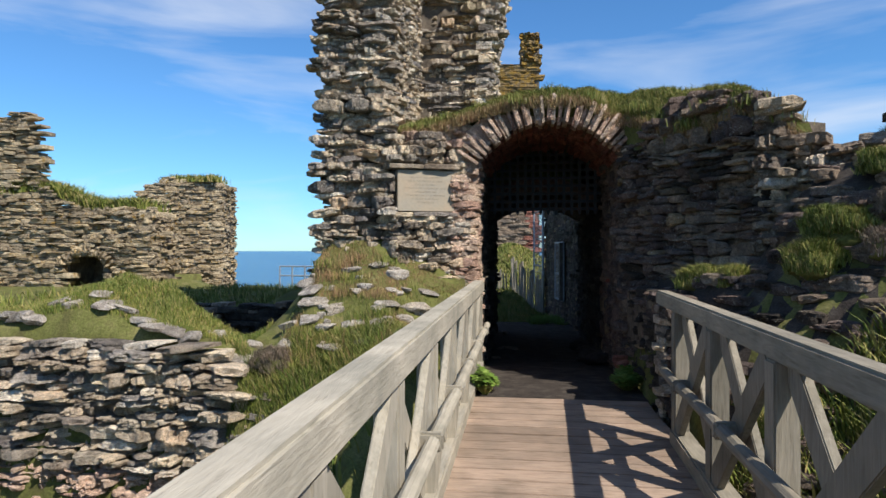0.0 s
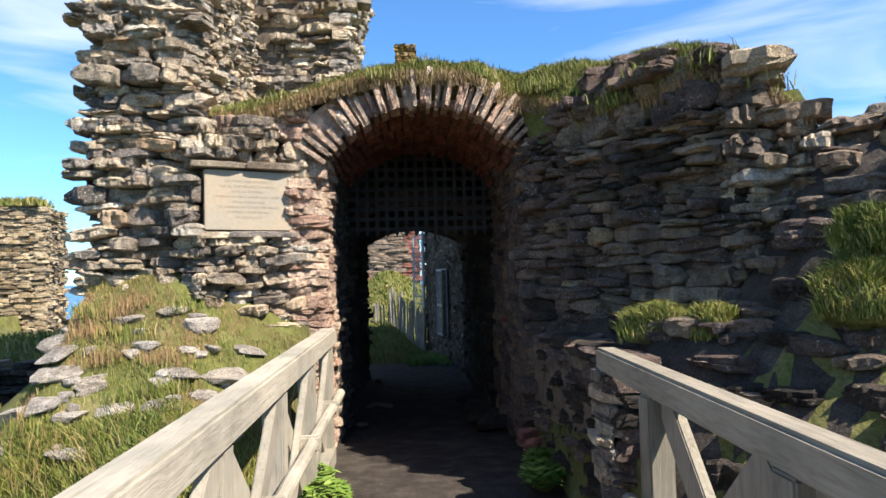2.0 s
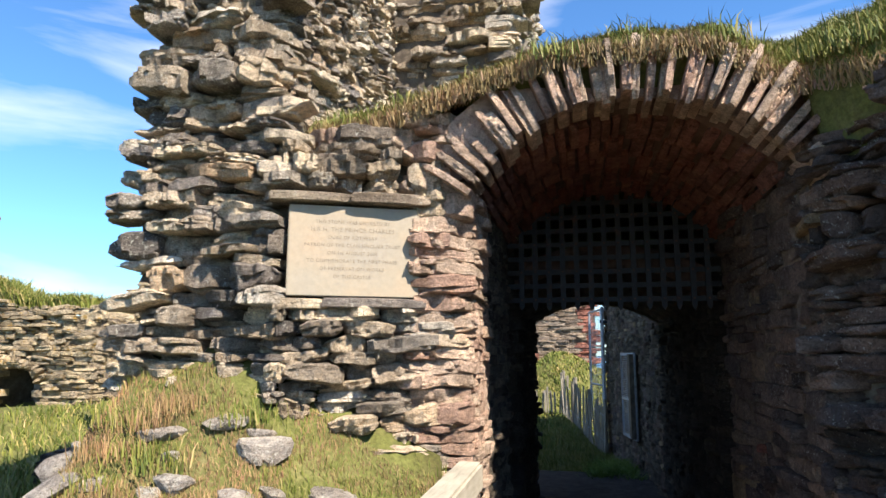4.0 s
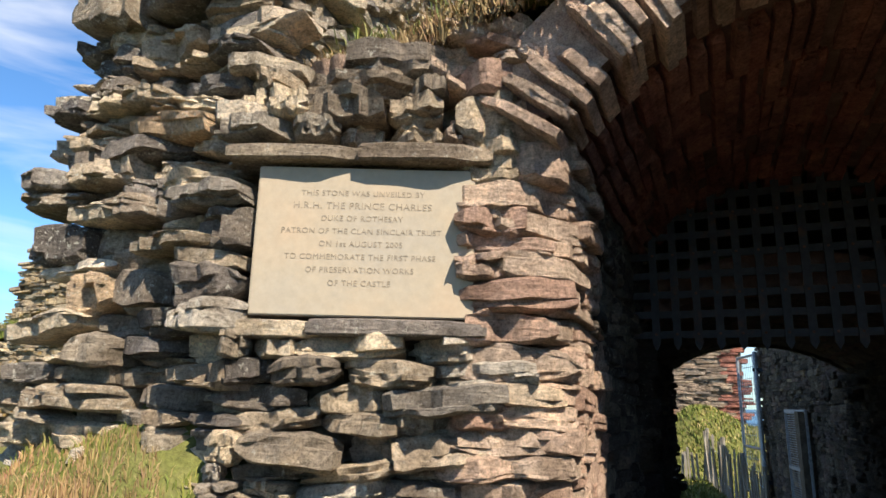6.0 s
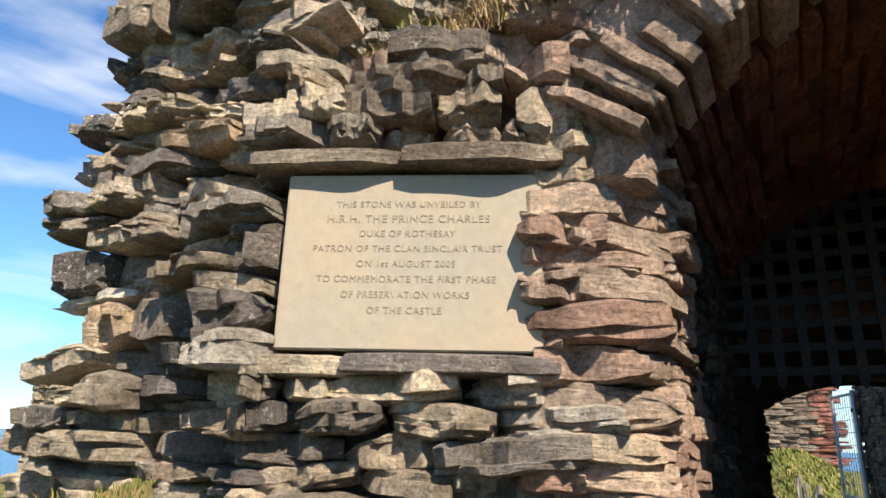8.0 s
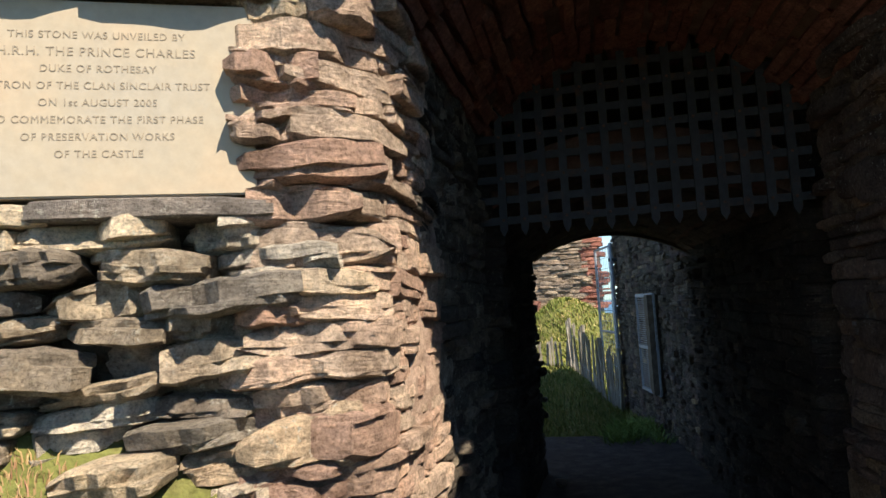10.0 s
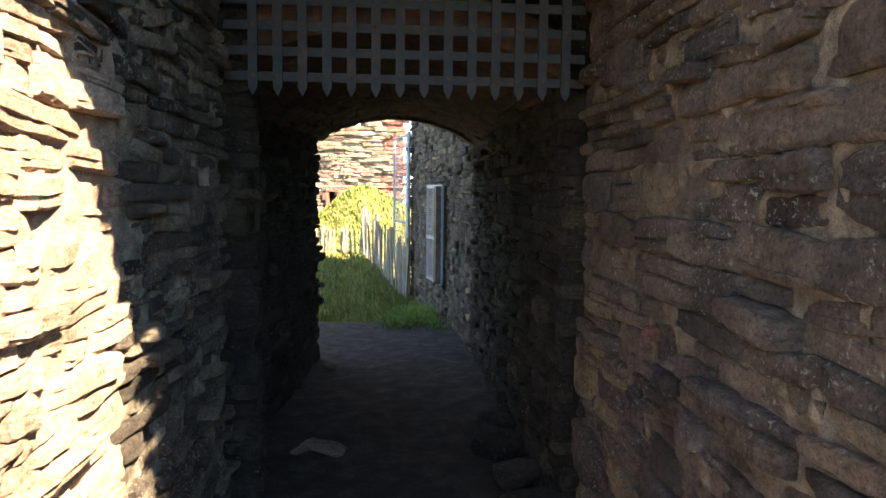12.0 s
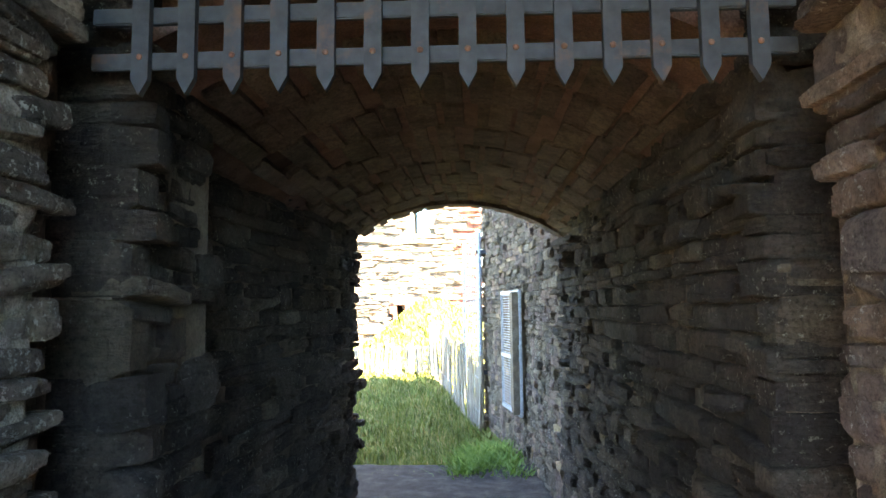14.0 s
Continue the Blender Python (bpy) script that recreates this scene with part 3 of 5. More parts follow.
front = structure("wall_gatehouse", prism("wall_gatehouse", [(-2.28, 7.45), (-1.56, 7.43), (-0.93, 7.71), (-0.66, 7.84), (-0.66, 9.3), (-2.28, 9.3)], "z", -2.7, 2.6, m_core), "layered grey flagstone wall of the ruined gatehouse with a red sandstone corner")


part("corner", prism("corner", [(-0.95, 7.61), (-0.765, 7.665), (-0.635, 7.82), (-0.635, 7.95), (-0.95, 7.95)], "z", -0.5, 2.5, m_core_rose), front, "pink mortar of the passage corner")


def in_pier(c, z):
    x = -2.5 + c
    if x < -2.43 + 0.12 * nz(z, 1, 5) or z < -0.6:
        return False
    return x < -1.6 + (0.03 * nz(z, 8, 5) if z > 2.6 else 0.1) and z < 7.7 + 0.3 * nz(x, 2, 2)


def in_beside(c, z):
    if -0.02 < c < 0.83 and 1.74 < z < 2.36:
        return False
    return c < 0.8 and z < 2.68 + 0.16 * ss(0.3, 1.0, c)


stones = courses(11, (-2.5, 7.28), (1, 0), (0, -1), 1.0, -0.6, 8.0, in_pier, m_grey, (0.04, 0.1), (0.13, 0.36), (-0.075, 0.075), tilt=4.5, joint=0.98, bed=1.12, split=0.25, ragged=0.14)
beside = courses(16, tuple(GA), tuple(gu), tuple(gn), 1.1, -0.6, 2.95, in_beside, gate_mat, (0.05, 0.11), (0.12, 0.3), (-0.06, 0.05), 0.24, 4.5, 0.98, FLAGS, 1.12, 0.2)


def clear_of_plaque(laid):
    """Slide stones along the wall until none laps over the plaque's bed."""
    along = np.array((*gu, 0.0))
    for _, m, _ in laid:
        c = float((m[:3, 3] - np.array((*GA, 0.0))) @ along)
        half_len, half_h = float(np.linalg.norm(m[:3, 0])), float(np.linalg.norm(m[:3, 2]))
        if not (1.77 - half_h < m[2, 3] < 2.32 + half_h) or m[2, 3] > 2.34 or m[2, 3] < 1.76:
            continue
        if c < 0.3 and c + half_len > -0.01:
            m[:3, 3] -= along * (c + half_len + 0.01)
        elif c > 0.5 and c - half_len < 0.685:
            m[:3, 3] += along * (0.685 - c + half_len)
    return laid


clear_of_plaque(stones)
clear_of_plaque(beside)
pier = structure("wall_pier", prism("wall_pier", [(-2.3, 2.62), (-1.58, 2.62), (-1.58, 7.6), (-2.0, 7.9), (-2.28, 7.3)], "y", 7.46, 9.3, m_core), "tall ragged pier of layered grey flagstones above the gatehouse wall")
lay_stones(pier, [s for s in stones if s[1][2, 3] > 2.6], 250, np.array((-1.8, 7.3, 2.6)))
lay_stones(front, [s for s in stones if s[1][2, 3] <= 2.6] + beside, 300, np.array((-1.4, 7.3, 1.9)))
# a long thin stone over the plaque, and one under it
for c0, c1, z0, z1, out in ((-0.04, 0.4, 2.297, 2.35, 0.04), (0.38, 0.78, 2.297, 2.36, 0.05), (0.25, 0.76, 1.745, 1.797, 0.03), (-0.03, 0.26, 1.735, 1.79, 0.02)):
    m = np.eye(4)
    m[:3, 0], m[:3, 1], m[:3, 2] = np.array((*gu, 0)) * (c1 - c0) / 2, np.array((*gn, 0)) * 0.2, (0, 0, (z1 - z0) / 2)
    m[:3, 3] = (*(GA + gu * (c0 + c1) / 2 + gn * out), (z0 + z1) / 2)
    ob = part("stone", slab_mesh(30, m_grey), front)
    ob.matrix_basis = Matrix(m.tolist())
# sides of the pier
side = courses(12, (-1.55, 7.36), (0, 1), (1, 0), 2.1, 2.6, 8.0, lambda c, z: z < 7.6, m_grey, (0.03, 0.065), (0.12, 0.34), (-0.02, 0.02))
side += courses(13, (-2.36, 7.42), (0, 1), (-1, 0), 2.0, -0.6, 8.0, lambda c, z: z < 7.4, m_grey, (0.045, 0.11), (0.15, 0.4), (-0.05, 0.03), kinds=CHIPS)
lay_stones(pier, side, 45, np.array((-1.5, 7.6, 3.0)))
# rounded corner of the passage
def corner_stones(seed, z0, z1):
    """Lumps of sandstone turning round the corner, from the front face into the passage."""
    rng = np.random.default_rng(seed)
    c0, rad, sweep = np.array((-0.77, 7.8, 0.0)), 0.2, 1.16
    a0 = math.atan2(gn.y, gn.x)
    out, z, up = [], z0, np.array((0, 0, 1.0))
    while z < z1:
        ch = rng.uniform(0.045, 0.1) * (1.0 if rng.random() > 0.2 else 1.4) * (1.35 if z > 2.1 else 1.0)
        s = -0.2 + rng.uniform(-0.08, 0.04)
        while s < 0.3:
            ln = rng.uniform(0.16, 0.36)
            c = s + ln / 2
            a = a0 + min(max(c / rad, 0.0), sweep)
            n = np.array((math.cos(a), math.sin(a), 0.0))
            u = np.array((-n[1], n[0], 0.0))
            p = c0 + n * (rad + rng.uniform(-0.02, 0.012) + (0.03 if 1.82 < z < 2.4 and c < 0.1 else 0.0)) + u * (min(c, 0.0) + max(c - rad * sweep, 0.0)) + up * (z + ch / 2)
            t = radians(rng.normal(0, 3.5))
            x, zz = u * math.cos(t) + up * math.sin(t), up * math.cos(t) - u * math.sin(t)
            m = np.eye(4)
            flip = -1 if rng.random() < 0.5 else 1
            m[:3, 0], m[:3, 1], m[:3, 2], m[:3, 3] = x * ln / 2 * 1.06 * flip, n * 0.2, zz * ch / 2 * 1.1 * flip, p
            out.append((int(rng.integers(*(LUMPS if c > 0.02 or rng.random() < 0.4 else FLAGS))), m, m_grey if c < -0.05 and rng.random() < 0.25 else m_rose))
            s += ln
        z += ch
    return out


corner = clear_of_plaque(corner_stones(17, -0.45, 2.66))
lay_stones(front, corner, 140, np.array((-0.6, 7.3, 1.5)))

# taller part of the tower set back behind the pier
tower = structure("wall_tower", prism("wall_tower", [(-1.7, 2.2), (-0.72, 2.2), (-0.66, 3.4), (-0.52, 4.6), (-0.4, 6.2), (-0.5, 9.6), (-1.0, 10.4), (-2.4, 10.0), (-2.4, 7.0), (-1.7, 6.6)], "y", 9.42, 10.8, m_core), "tall broken flagstone tower wall above the gate")
st = courses(14, (-2.4, 9.4), (1, 0), (0, -1), 2.1, 2.5, 10.4, lambda c, z: -2.4 + c < -0.72 + 0.11 * min(z - 2.5, 3.7) + 0.06 * nz(z, 5, 2.5) and z < 9.9 and (c > 0.85 or z > 7.2), lambda c, z: m_ruin if nz(c, z, 1.7) > 0.2 else m_grey, (0.05, 0.13), (0.14, 0.5), (-0.06, 0.08))
st += courses(15, (-0.70, 9.4), (0.02, 1), (1, 0), 1.4, 2.5, 10, lambda c, z: z < 9.6, m_grey, (0.05, 0.12), (0.14, 0.4), (-0.02, 0.06))
for s in st:
    if abs(s[1][0, 1]) > 0.15:
        s[1][0, 3] += 0.11 * min(s[1][2, 3] - 2.5, 3.7)
lay_stones(tower, st)

# passage walls, each with a groove for the portcullis
left_w = structure("wall_passage_left", prism("wall_passage_left", [(-2.3, 9.32), (-0.72, 9.31), (-0.72, 7.86), (-0.62, 7.8), (-0.62, 9.5), (-0.74, 9.5), (-0.74, 9.72), (-0.585, 9.72), (-0.585, 10.3), (-0.81, 10.32), (-0.615, 13.25), (-2.3, 13.25)], "z", -0.6, 2.8, m_core), "sandstone wall of the gate passage, coloured rose where sunlit and brown where shaded")
# Shaded stretch coloured dark, sunlit front stretch coloured rose.
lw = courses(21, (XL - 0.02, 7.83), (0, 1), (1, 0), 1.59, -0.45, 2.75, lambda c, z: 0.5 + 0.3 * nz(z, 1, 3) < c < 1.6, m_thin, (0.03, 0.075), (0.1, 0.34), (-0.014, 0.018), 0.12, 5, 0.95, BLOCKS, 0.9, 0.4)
lw += courses(20, (XL - 0.02, 7.83), (0, 1), (1, 0), 0.9, -0.45, 2.75, lambda c, z: c < 0.5 + 0.3 * nz(z, 1, 3), m_rose, (0.03, 0.085), (0.12, 0.4), (-0.01, 0.01), 0.14, 3, 0.95, BLOCKS, 0.92, 0.4)


def mortar_bed(x, y0, y1, swell, seed, mat, owner, label):
    """An uneven skin of mortar standing between the stones of a passage wall."""
    ys, zs = span((y0, y1, 0.025)), span((-0.5, 2.68, 0.025))
    ny = len(ys)
    v = [(x + swell * (nz(y, z, 9.0, seed) + 0.7 * nz(y, z, 23.0, seed + 3)), y, z) for z in zs for y in ys]
    f = [(j * ny + i, j * ny + i + 1, (j + 1) * ny + i + 1, (j + 1) * ny + i) for j in range(len(zs) - 1) for i in range(ny - 1)]
    me = mesh_of("mortar", v, f, mat)
    me.shade_smooth()
    part("mortar", me, owner, label)


# Mortar colour split near the sunlight's edge: pink lit, brown shaded.
mortar_bed(-0.58, 7.86, 8.36, 0.016, 1.0, m_core_rose, left_w, "pink lime mortar between the stones")
mortar_bed(-0.583, 8.36, 9.42, 0.022, 1.0, m_pointing, left_w, "pale lime mortar between the stones")
lay_stones(left_w, lw, 200, np.array((-0.5, 8.2, 1.3)))
# Inner walls take the darkened stone, which deepens the passage's shade.
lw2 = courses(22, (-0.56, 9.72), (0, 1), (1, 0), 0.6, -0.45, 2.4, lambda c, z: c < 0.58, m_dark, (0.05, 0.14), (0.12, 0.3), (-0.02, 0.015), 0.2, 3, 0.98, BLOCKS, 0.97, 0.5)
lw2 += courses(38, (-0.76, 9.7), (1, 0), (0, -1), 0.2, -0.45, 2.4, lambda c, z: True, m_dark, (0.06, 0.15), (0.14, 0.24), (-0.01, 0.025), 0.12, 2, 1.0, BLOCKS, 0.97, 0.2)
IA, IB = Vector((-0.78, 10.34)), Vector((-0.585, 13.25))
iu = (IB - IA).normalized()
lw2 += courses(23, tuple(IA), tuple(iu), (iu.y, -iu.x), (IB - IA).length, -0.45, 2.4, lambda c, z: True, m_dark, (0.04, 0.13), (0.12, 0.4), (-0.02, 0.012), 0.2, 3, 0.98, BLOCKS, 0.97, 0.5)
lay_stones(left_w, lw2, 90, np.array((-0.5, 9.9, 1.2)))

right_w = structure("wall_passage_right", prism("wall_passage_right", [(1.1, 7.62), (2.2, 7.8), (2.2, 13.6), (1.085, 13.6), (1.085, 9.74), (1.24, 9.74), (1.24, 9.5), (1.1, 9.5)], "z", -0.6, 2.8, m_mortar), "brown sandstone block wall of the gate passage with pale mortar")
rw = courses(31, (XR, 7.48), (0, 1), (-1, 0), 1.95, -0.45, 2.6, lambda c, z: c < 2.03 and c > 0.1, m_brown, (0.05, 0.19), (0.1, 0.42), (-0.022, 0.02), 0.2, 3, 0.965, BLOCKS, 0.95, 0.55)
lay_stones(right_w, rw, 200, np.array((1.0, 8.2, 1.3)))
mortar_bed(1.096, 7.66, 9.48, 0.026, 8.0, m_mortar, right_w, "pale lime mortar between the blocks")
# Same darkened stone here, the inner passage's shade in its colour.
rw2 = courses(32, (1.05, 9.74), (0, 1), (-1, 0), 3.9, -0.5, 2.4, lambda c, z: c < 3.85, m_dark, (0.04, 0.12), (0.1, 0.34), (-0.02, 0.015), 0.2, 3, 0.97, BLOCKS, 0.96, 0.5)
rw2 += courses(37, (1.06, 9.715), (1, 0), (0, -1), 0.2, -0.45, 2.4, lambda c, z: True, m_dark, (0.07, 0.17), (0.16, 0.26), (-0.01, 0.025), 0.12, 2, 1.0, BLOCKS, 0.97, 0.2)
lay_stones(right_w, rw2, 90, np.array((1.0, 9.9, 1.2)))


# vaults: a shell over the outer passage and a lower one over the inner passage
def vault(name, y0, y1, spring, rise, x0, x1, mat, label, thick=0.2, seg=16):
    cx, hw = (x0 + x1) / 2, (x1 - x0) / 2
    r = (hw ** 2 + rise ** 2) / (2 * rise)
    cz = spring + rise - r
    lo = [(x0 + (x1 - x0) * i / seg) for i in range(seg + 1)]
    pts = [(x, cz + math.sqrt(max(0, r * r - (x - cx) ** 2))) for x in lo]
    outline = pts + [(x1 + 0.2, spring - 0.05), (x1 + 0.12, spring + 0.12)] + [(cx + (x - cx) * 1.05, z + thick) for x, z in pts[::-1]] + [(x0 - 0.12, spring + 0.12), (x0 - 0.2, spring - 0.05)]
    return structure(name, prism(name, outline, "y", y0, y1, mat), label, "vault")


def arch_stones(seed, cx, cz, rad, y, deep, a0, a1, n, length, mat, wid=0.9, proud=0.03, skew=0.0, kinds=FLAGS, sunk=0.03):
    """Thin stones on edge round an arch, pointing at its centre."""
    r = np.random.default_rng(seed)
    out, da = [], (a1 - a0) / n
    for i in range(n):
        a = a0 + da * (i + 0.5) + r.normal(0, 0.018)
        ln = length * r.uniform(0.68, 1.25)
        rd = np.array((math.sin(a), 0, math.cos(a)))
        tg = np.array((math.cos(a), 0, -math.sin(a)))
        m = np.eye(4)
        m[:3, 0], m[:3, 1], m[:3, 2] = rd * ln / 2, np.array((0, -1, 0)) * deep, tg * rad * da / 2 * wid * r.uniform(0.75, 1.1)
        m[:3, 3] = np.array((cx, y - r.uniform(-proud, proud), cz)) + rd * (rad + ln / 2 - r.uniform(0, sunk))
        m[1, 3] += skew * m[0, 3]
        out.append((int(r.integers(*kinds)), m, mat))
    return out


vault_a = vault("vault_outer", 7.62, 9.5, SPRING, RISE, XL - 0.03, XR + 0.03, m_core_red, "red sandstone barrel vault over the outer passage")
half = math.asin(0.84 / ARAD)
lay_stones(vault_a, arch_stones(41, ACX, ACZ, ARAD, 7.5, 0.3, -half * 1.06, half * 1.34, 44, 0.27, m_rose, 1.02, 0.05, -0.09, BLOCKS, 0.06), 60, np.array((0.3, 7.3, 2.8)))
ring_a = [-half * 0.95 + half * 2.2 * k / 20 for k in range(21)]
ring_pts = [(ACX + ARAD * math.sin(a), ACZ + ARAD * math.cos(a)) for a in ring_a] + [(ACX + (ARAD + 0.3) * math.sin(a), ACZ + (ARAD + 0.3) * math.cos(a)) for a in ring_a[::-1]]
part("backing", prism("backing", ring_pts, "y", 7.6, 7.66, m_core_rose), vault_a, "pink lime mortar behind the arch stones")
ribs = []
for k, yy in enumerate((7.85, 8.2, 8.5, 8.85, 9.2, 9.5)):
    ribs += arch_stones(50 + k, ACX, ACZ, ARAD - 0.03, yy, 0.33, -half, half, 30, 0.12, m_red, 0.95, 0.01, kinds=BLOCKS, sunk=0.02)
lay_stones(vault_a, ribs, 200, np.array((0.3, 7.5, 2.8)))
I_SP, I_RI = 1.93, 0.30
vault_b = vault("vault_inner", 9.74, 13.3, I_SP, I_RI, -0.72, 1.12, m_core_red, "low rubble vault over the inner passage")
vault("vault_end", 13.3, 13.42, I_SP - 0.04, I_RI, -0.7, 1.1, m_vault, "rubble arch at the inner end of the passage")
ir = (0.88 ** 2 + I_RI ** 2) / (2 * I_RI)
ribs = []
for k in range(10):
    ribs += arch_stones(70 + k, 0.22, I_SP + I_RI - ir, ir - 0.012, 10.08 + 0.357 * k, 0.345, -0.62, 0.62, 18, 0.08, m_vault, 1.02, 0.005, kinds=BLOCKS, sunk=0.006)
lay_stones(vault_b, ribs, 200, np.array((0.3, 10, 2.2)))


# earth and turf over the passage
def roof_front(x):
    return 7.5 - 0.06 * x if x < 1.1 else (7.46 - 2.07 * (x - 1.1) if x < 1.93 else 5.74 - 0.7 * (x - 1.93))


def roof_z(x, y):
    f = roof_front(x)
    z = min(3.22, 1.33 + 0.25 * y) - 0.34 * ss(0.1, -1.5, x) - 0.1 * ss(f + 0.25, f, y)
    z -= 0.06 * ss(1.1, 1.5, x) + 0.3 * ss(1.9, 2.3, x)
    z -= 0.24 * ss(0.6, 1.05, x) * ss(2.0, 1.5, x) * ss(f + 0.6, f, y)
    return z + (0.05 * nz(x, y, 1.8) + 0.05 * nz(x, y, 4.5, 2)) * ss(f - 0.1, f + 0.3, y)


bm = bmesh.new()
xs = span((-1.54, 2.3, 0.09))
NJ = 34
gridv = {}
for i, x in enumerate(xs):
    f = roof_front(x)
    for j in range(NJ + 1):
        y = f + (13.35 - f) * (j / NJ) ** 1.6
        gridv[i, j] = bm.verts.new((x, y, roof_z(x, y)))
for j in range(NJ):
    for i in range(len(xs) - 1):
        bm.faces.new((gridv[i, j], gridv[i + 1, j], gridv[i + 1, j + 1], gridv[i, j + 1]))
ex = bmesh.ops.extrude_edge_only(bm, edges=[e for e in bm.edges if e.is_boundary])
for v in ex["geom"]:
    if isinstance(v, bmesh.types.BMVert):
        v.co.z = 2.9 if v.co.y < 9 and v.co.x < 1.15 else 2.4
        if v.co.y < 9:
            v.co.y += 0.12
bmesh.ops.recalc_face_normals(bm, faces=bm.faces)
turf_roof = structure("roof_turf", from_bm("roof_turf", bm, m_turf), "turf and earth growing over the gate passage", "turf roof")
spandrel = courses(43, (-1.45, 7.44), (0.985, 0.17), (0.17, -0.985), 0.75, 2.66, 3.05, lambda c, z: z < 2.72 + 0.22 * c, m_rose, (0.04, 0.09), (0.1, 0.24), (-0.05, 0.03))
lay_stones(turf_roof, spandrel)

# slanting wall on the other side of the gate, turning to face the bridge at its end
RA, RM, RB = Vector((1.04, 7.5)), Vector((1.93, 5.65)), Vector((2.52, 5.22))
ru, ru2 = (RM - RA).normalized(), (RB - RM).normalized()
rn, rn2 = Vector((ru.y, -ru.x)), Vector((ru2.y, -ru2.x))
rl, rl2 = (RM - RA).length, (RB - RM).length
inner_corner = RM - (rn + rn2).normalized() * 0.12
wr = structure("wall_slanting", prism("wall_slanting", [tuple(RA - rn * 0.1), tuple(inner_corner), tuple(RB - rn2 * 0.12 - ru2 * 0.1), (3.0, 5.9), (2.4, 7.2), (1.75, 7.9)], "z", -0.5, 2.1, m_core), "layered flagstone wall slanting away from the gate, stones darkened for shade, overgrown on top")
p0, p1 = RA + ru * 0.35, RM - ru * 0.15
part("core", prism("core", [tuple(p0 - rn * 0.13), tuple(p1 - rn * 0.13), tuple(p1 - rn * 0.9), tuple(p0 - rn * 0.95)], "z", 2.1, 2.5, m_core), wr)


def in_slant(c, z):
    return z < 2.88 + 0.06 * nz(c, 3, 2) - 0.34 * ss(0.8, 0.3, c) - 0.22 * ss(1.0, 2.0, c)


def in_turn(c, z):
    return z < 2.62 - 0.8 * max(0.0, c - 0.1) + 0.05 * nz(c, 7, 4) and c < rl2 + 0.06 + 0.1 * nz(z, 6, 3)


# Brown and dark stones put the slanting face's shade into its colour.
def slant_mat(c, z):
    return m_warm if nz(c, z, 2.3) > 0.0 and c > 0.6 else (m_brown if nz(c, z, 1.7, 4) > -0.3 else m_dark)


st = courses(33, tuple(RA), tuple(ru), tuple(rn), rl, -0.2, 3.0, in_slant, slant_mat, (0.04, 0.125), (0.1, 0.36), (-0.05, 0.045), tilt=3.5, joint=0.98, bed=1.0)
# Paler stones on the end that turns into the sun.
st += courses(39, tuple(RM), tuple(ru2), tuple(rn2), rl2 + 0.1, 0.2, 2.8, in_turn, lambda c, z: m_grey if nz(c, z, 2.9) > -0.1 else m_warm, (0.04, 0.12), (0.14, 0.4), (-0.05, 0.07), 0.3, 4, 0.98, FLAGS, 1.05, ragged=0.06)
st += courses(34, tuple(RB), (0.75, 0.66), (0.66, -0.75), 0.8, 1.2, 2.5, lambda c, z: z < 2.02 + 0.1 * nz(c, 1, 4) - 0.2 * c, m_warm, (0.05, 0.12), (0.14, 0.36), (-0.03, 0.06))
lay_stones(wr, st, 300, np.array((1.8, 6.0, 2.0)))

# low return wall beside the end of the bridge
low = structure("wall_low", prism("wall_low", [(1.17, 5.35), (1.36, 5.35), (1.36, 7.4), (1.12, 7.4)], "z", -1.5, 0.9, m_core), "low flagstone wall beside the end of the bridge")
st = courses(35, (1.13, 5.3), (0, 1), (-1, 0), 2.0, -0.7, 1.0, lambda c, z: z < 0.95, lambda c, z: m_brown if nz(c, z, 3) > 0 else m_dark, (0.04, 0.11), (0.12, 0.4), (-0.03, 0.03))
st += courses(36, (1.1, 5.36), (1, 0), (0, -1), 0.35, -1.2, 1.0, lambda c, z: z < 0.9, m_grey, (0.04, 0.11), (0.12, 0.3), (-0.03, 0.04))
lay_stones(low, st, 150, np.array((1.1, 5.5, 0.4)))

# ---- plaque ----
PA = pose(-1.475, 7.285, 0, 0, 0, math.degrees(math.atan2(0.28, 0.64)))
me = slab("plaque", (0, 0, 1.805), (0.692, 0.16, 2.285), m_plaque, 0.004)
me.transform(PA)
plaque = tagged(new("plaque", me), "pale polished flagstone plaque with carved lettering, set in the wall", "plaque")
LINES = [("THIS STONE WAS UNVEILED BY", 0.0215), ("H.R.H. THE PRINCE CHARLES", 0.0265), ("DUKE OF ROTHESAY", 0.0215), ("PATRON OF THE CLAN SINCLAIR TRUST", 0.0215), ("ON 1st AUGUST 2005", 0.0215), ("TO COMMEMORATE THE FIRST PHASE", 0.0215), ("OF PRESERVATION WORKS", 0.0215), ("OF THE CASTLE", 0.0215)]
for i, (line, size) in enumerate(LINES):
    cu = bpy.data.curves.new("lettering", "FONT")
    cu.body, cu.size, cu.align_x, cu.align_y, cu.extrude, cu.space_character = line, size * 1.16, "CENTER", "CENTER", 0.0008, 1.12
    tmp = new("lettering_curve", cu)
    bpy.context.view_layer.update()
    me = bpy.data.meshes.new_from_object(tmp.evaluated_get(bpy.context.evaluated_depsgraph_get()))
    bpy.data.objects.remove(tmp)
    me.materials.clear()
    me.materials.append(m_cut)
    ob = part("lettering", me, plaque, "carved capital letters")
    ob.matrix_basis = PA @ pose(0.335, -0.0006, 2.198 - i * 0.0415, 90, 0, 0)

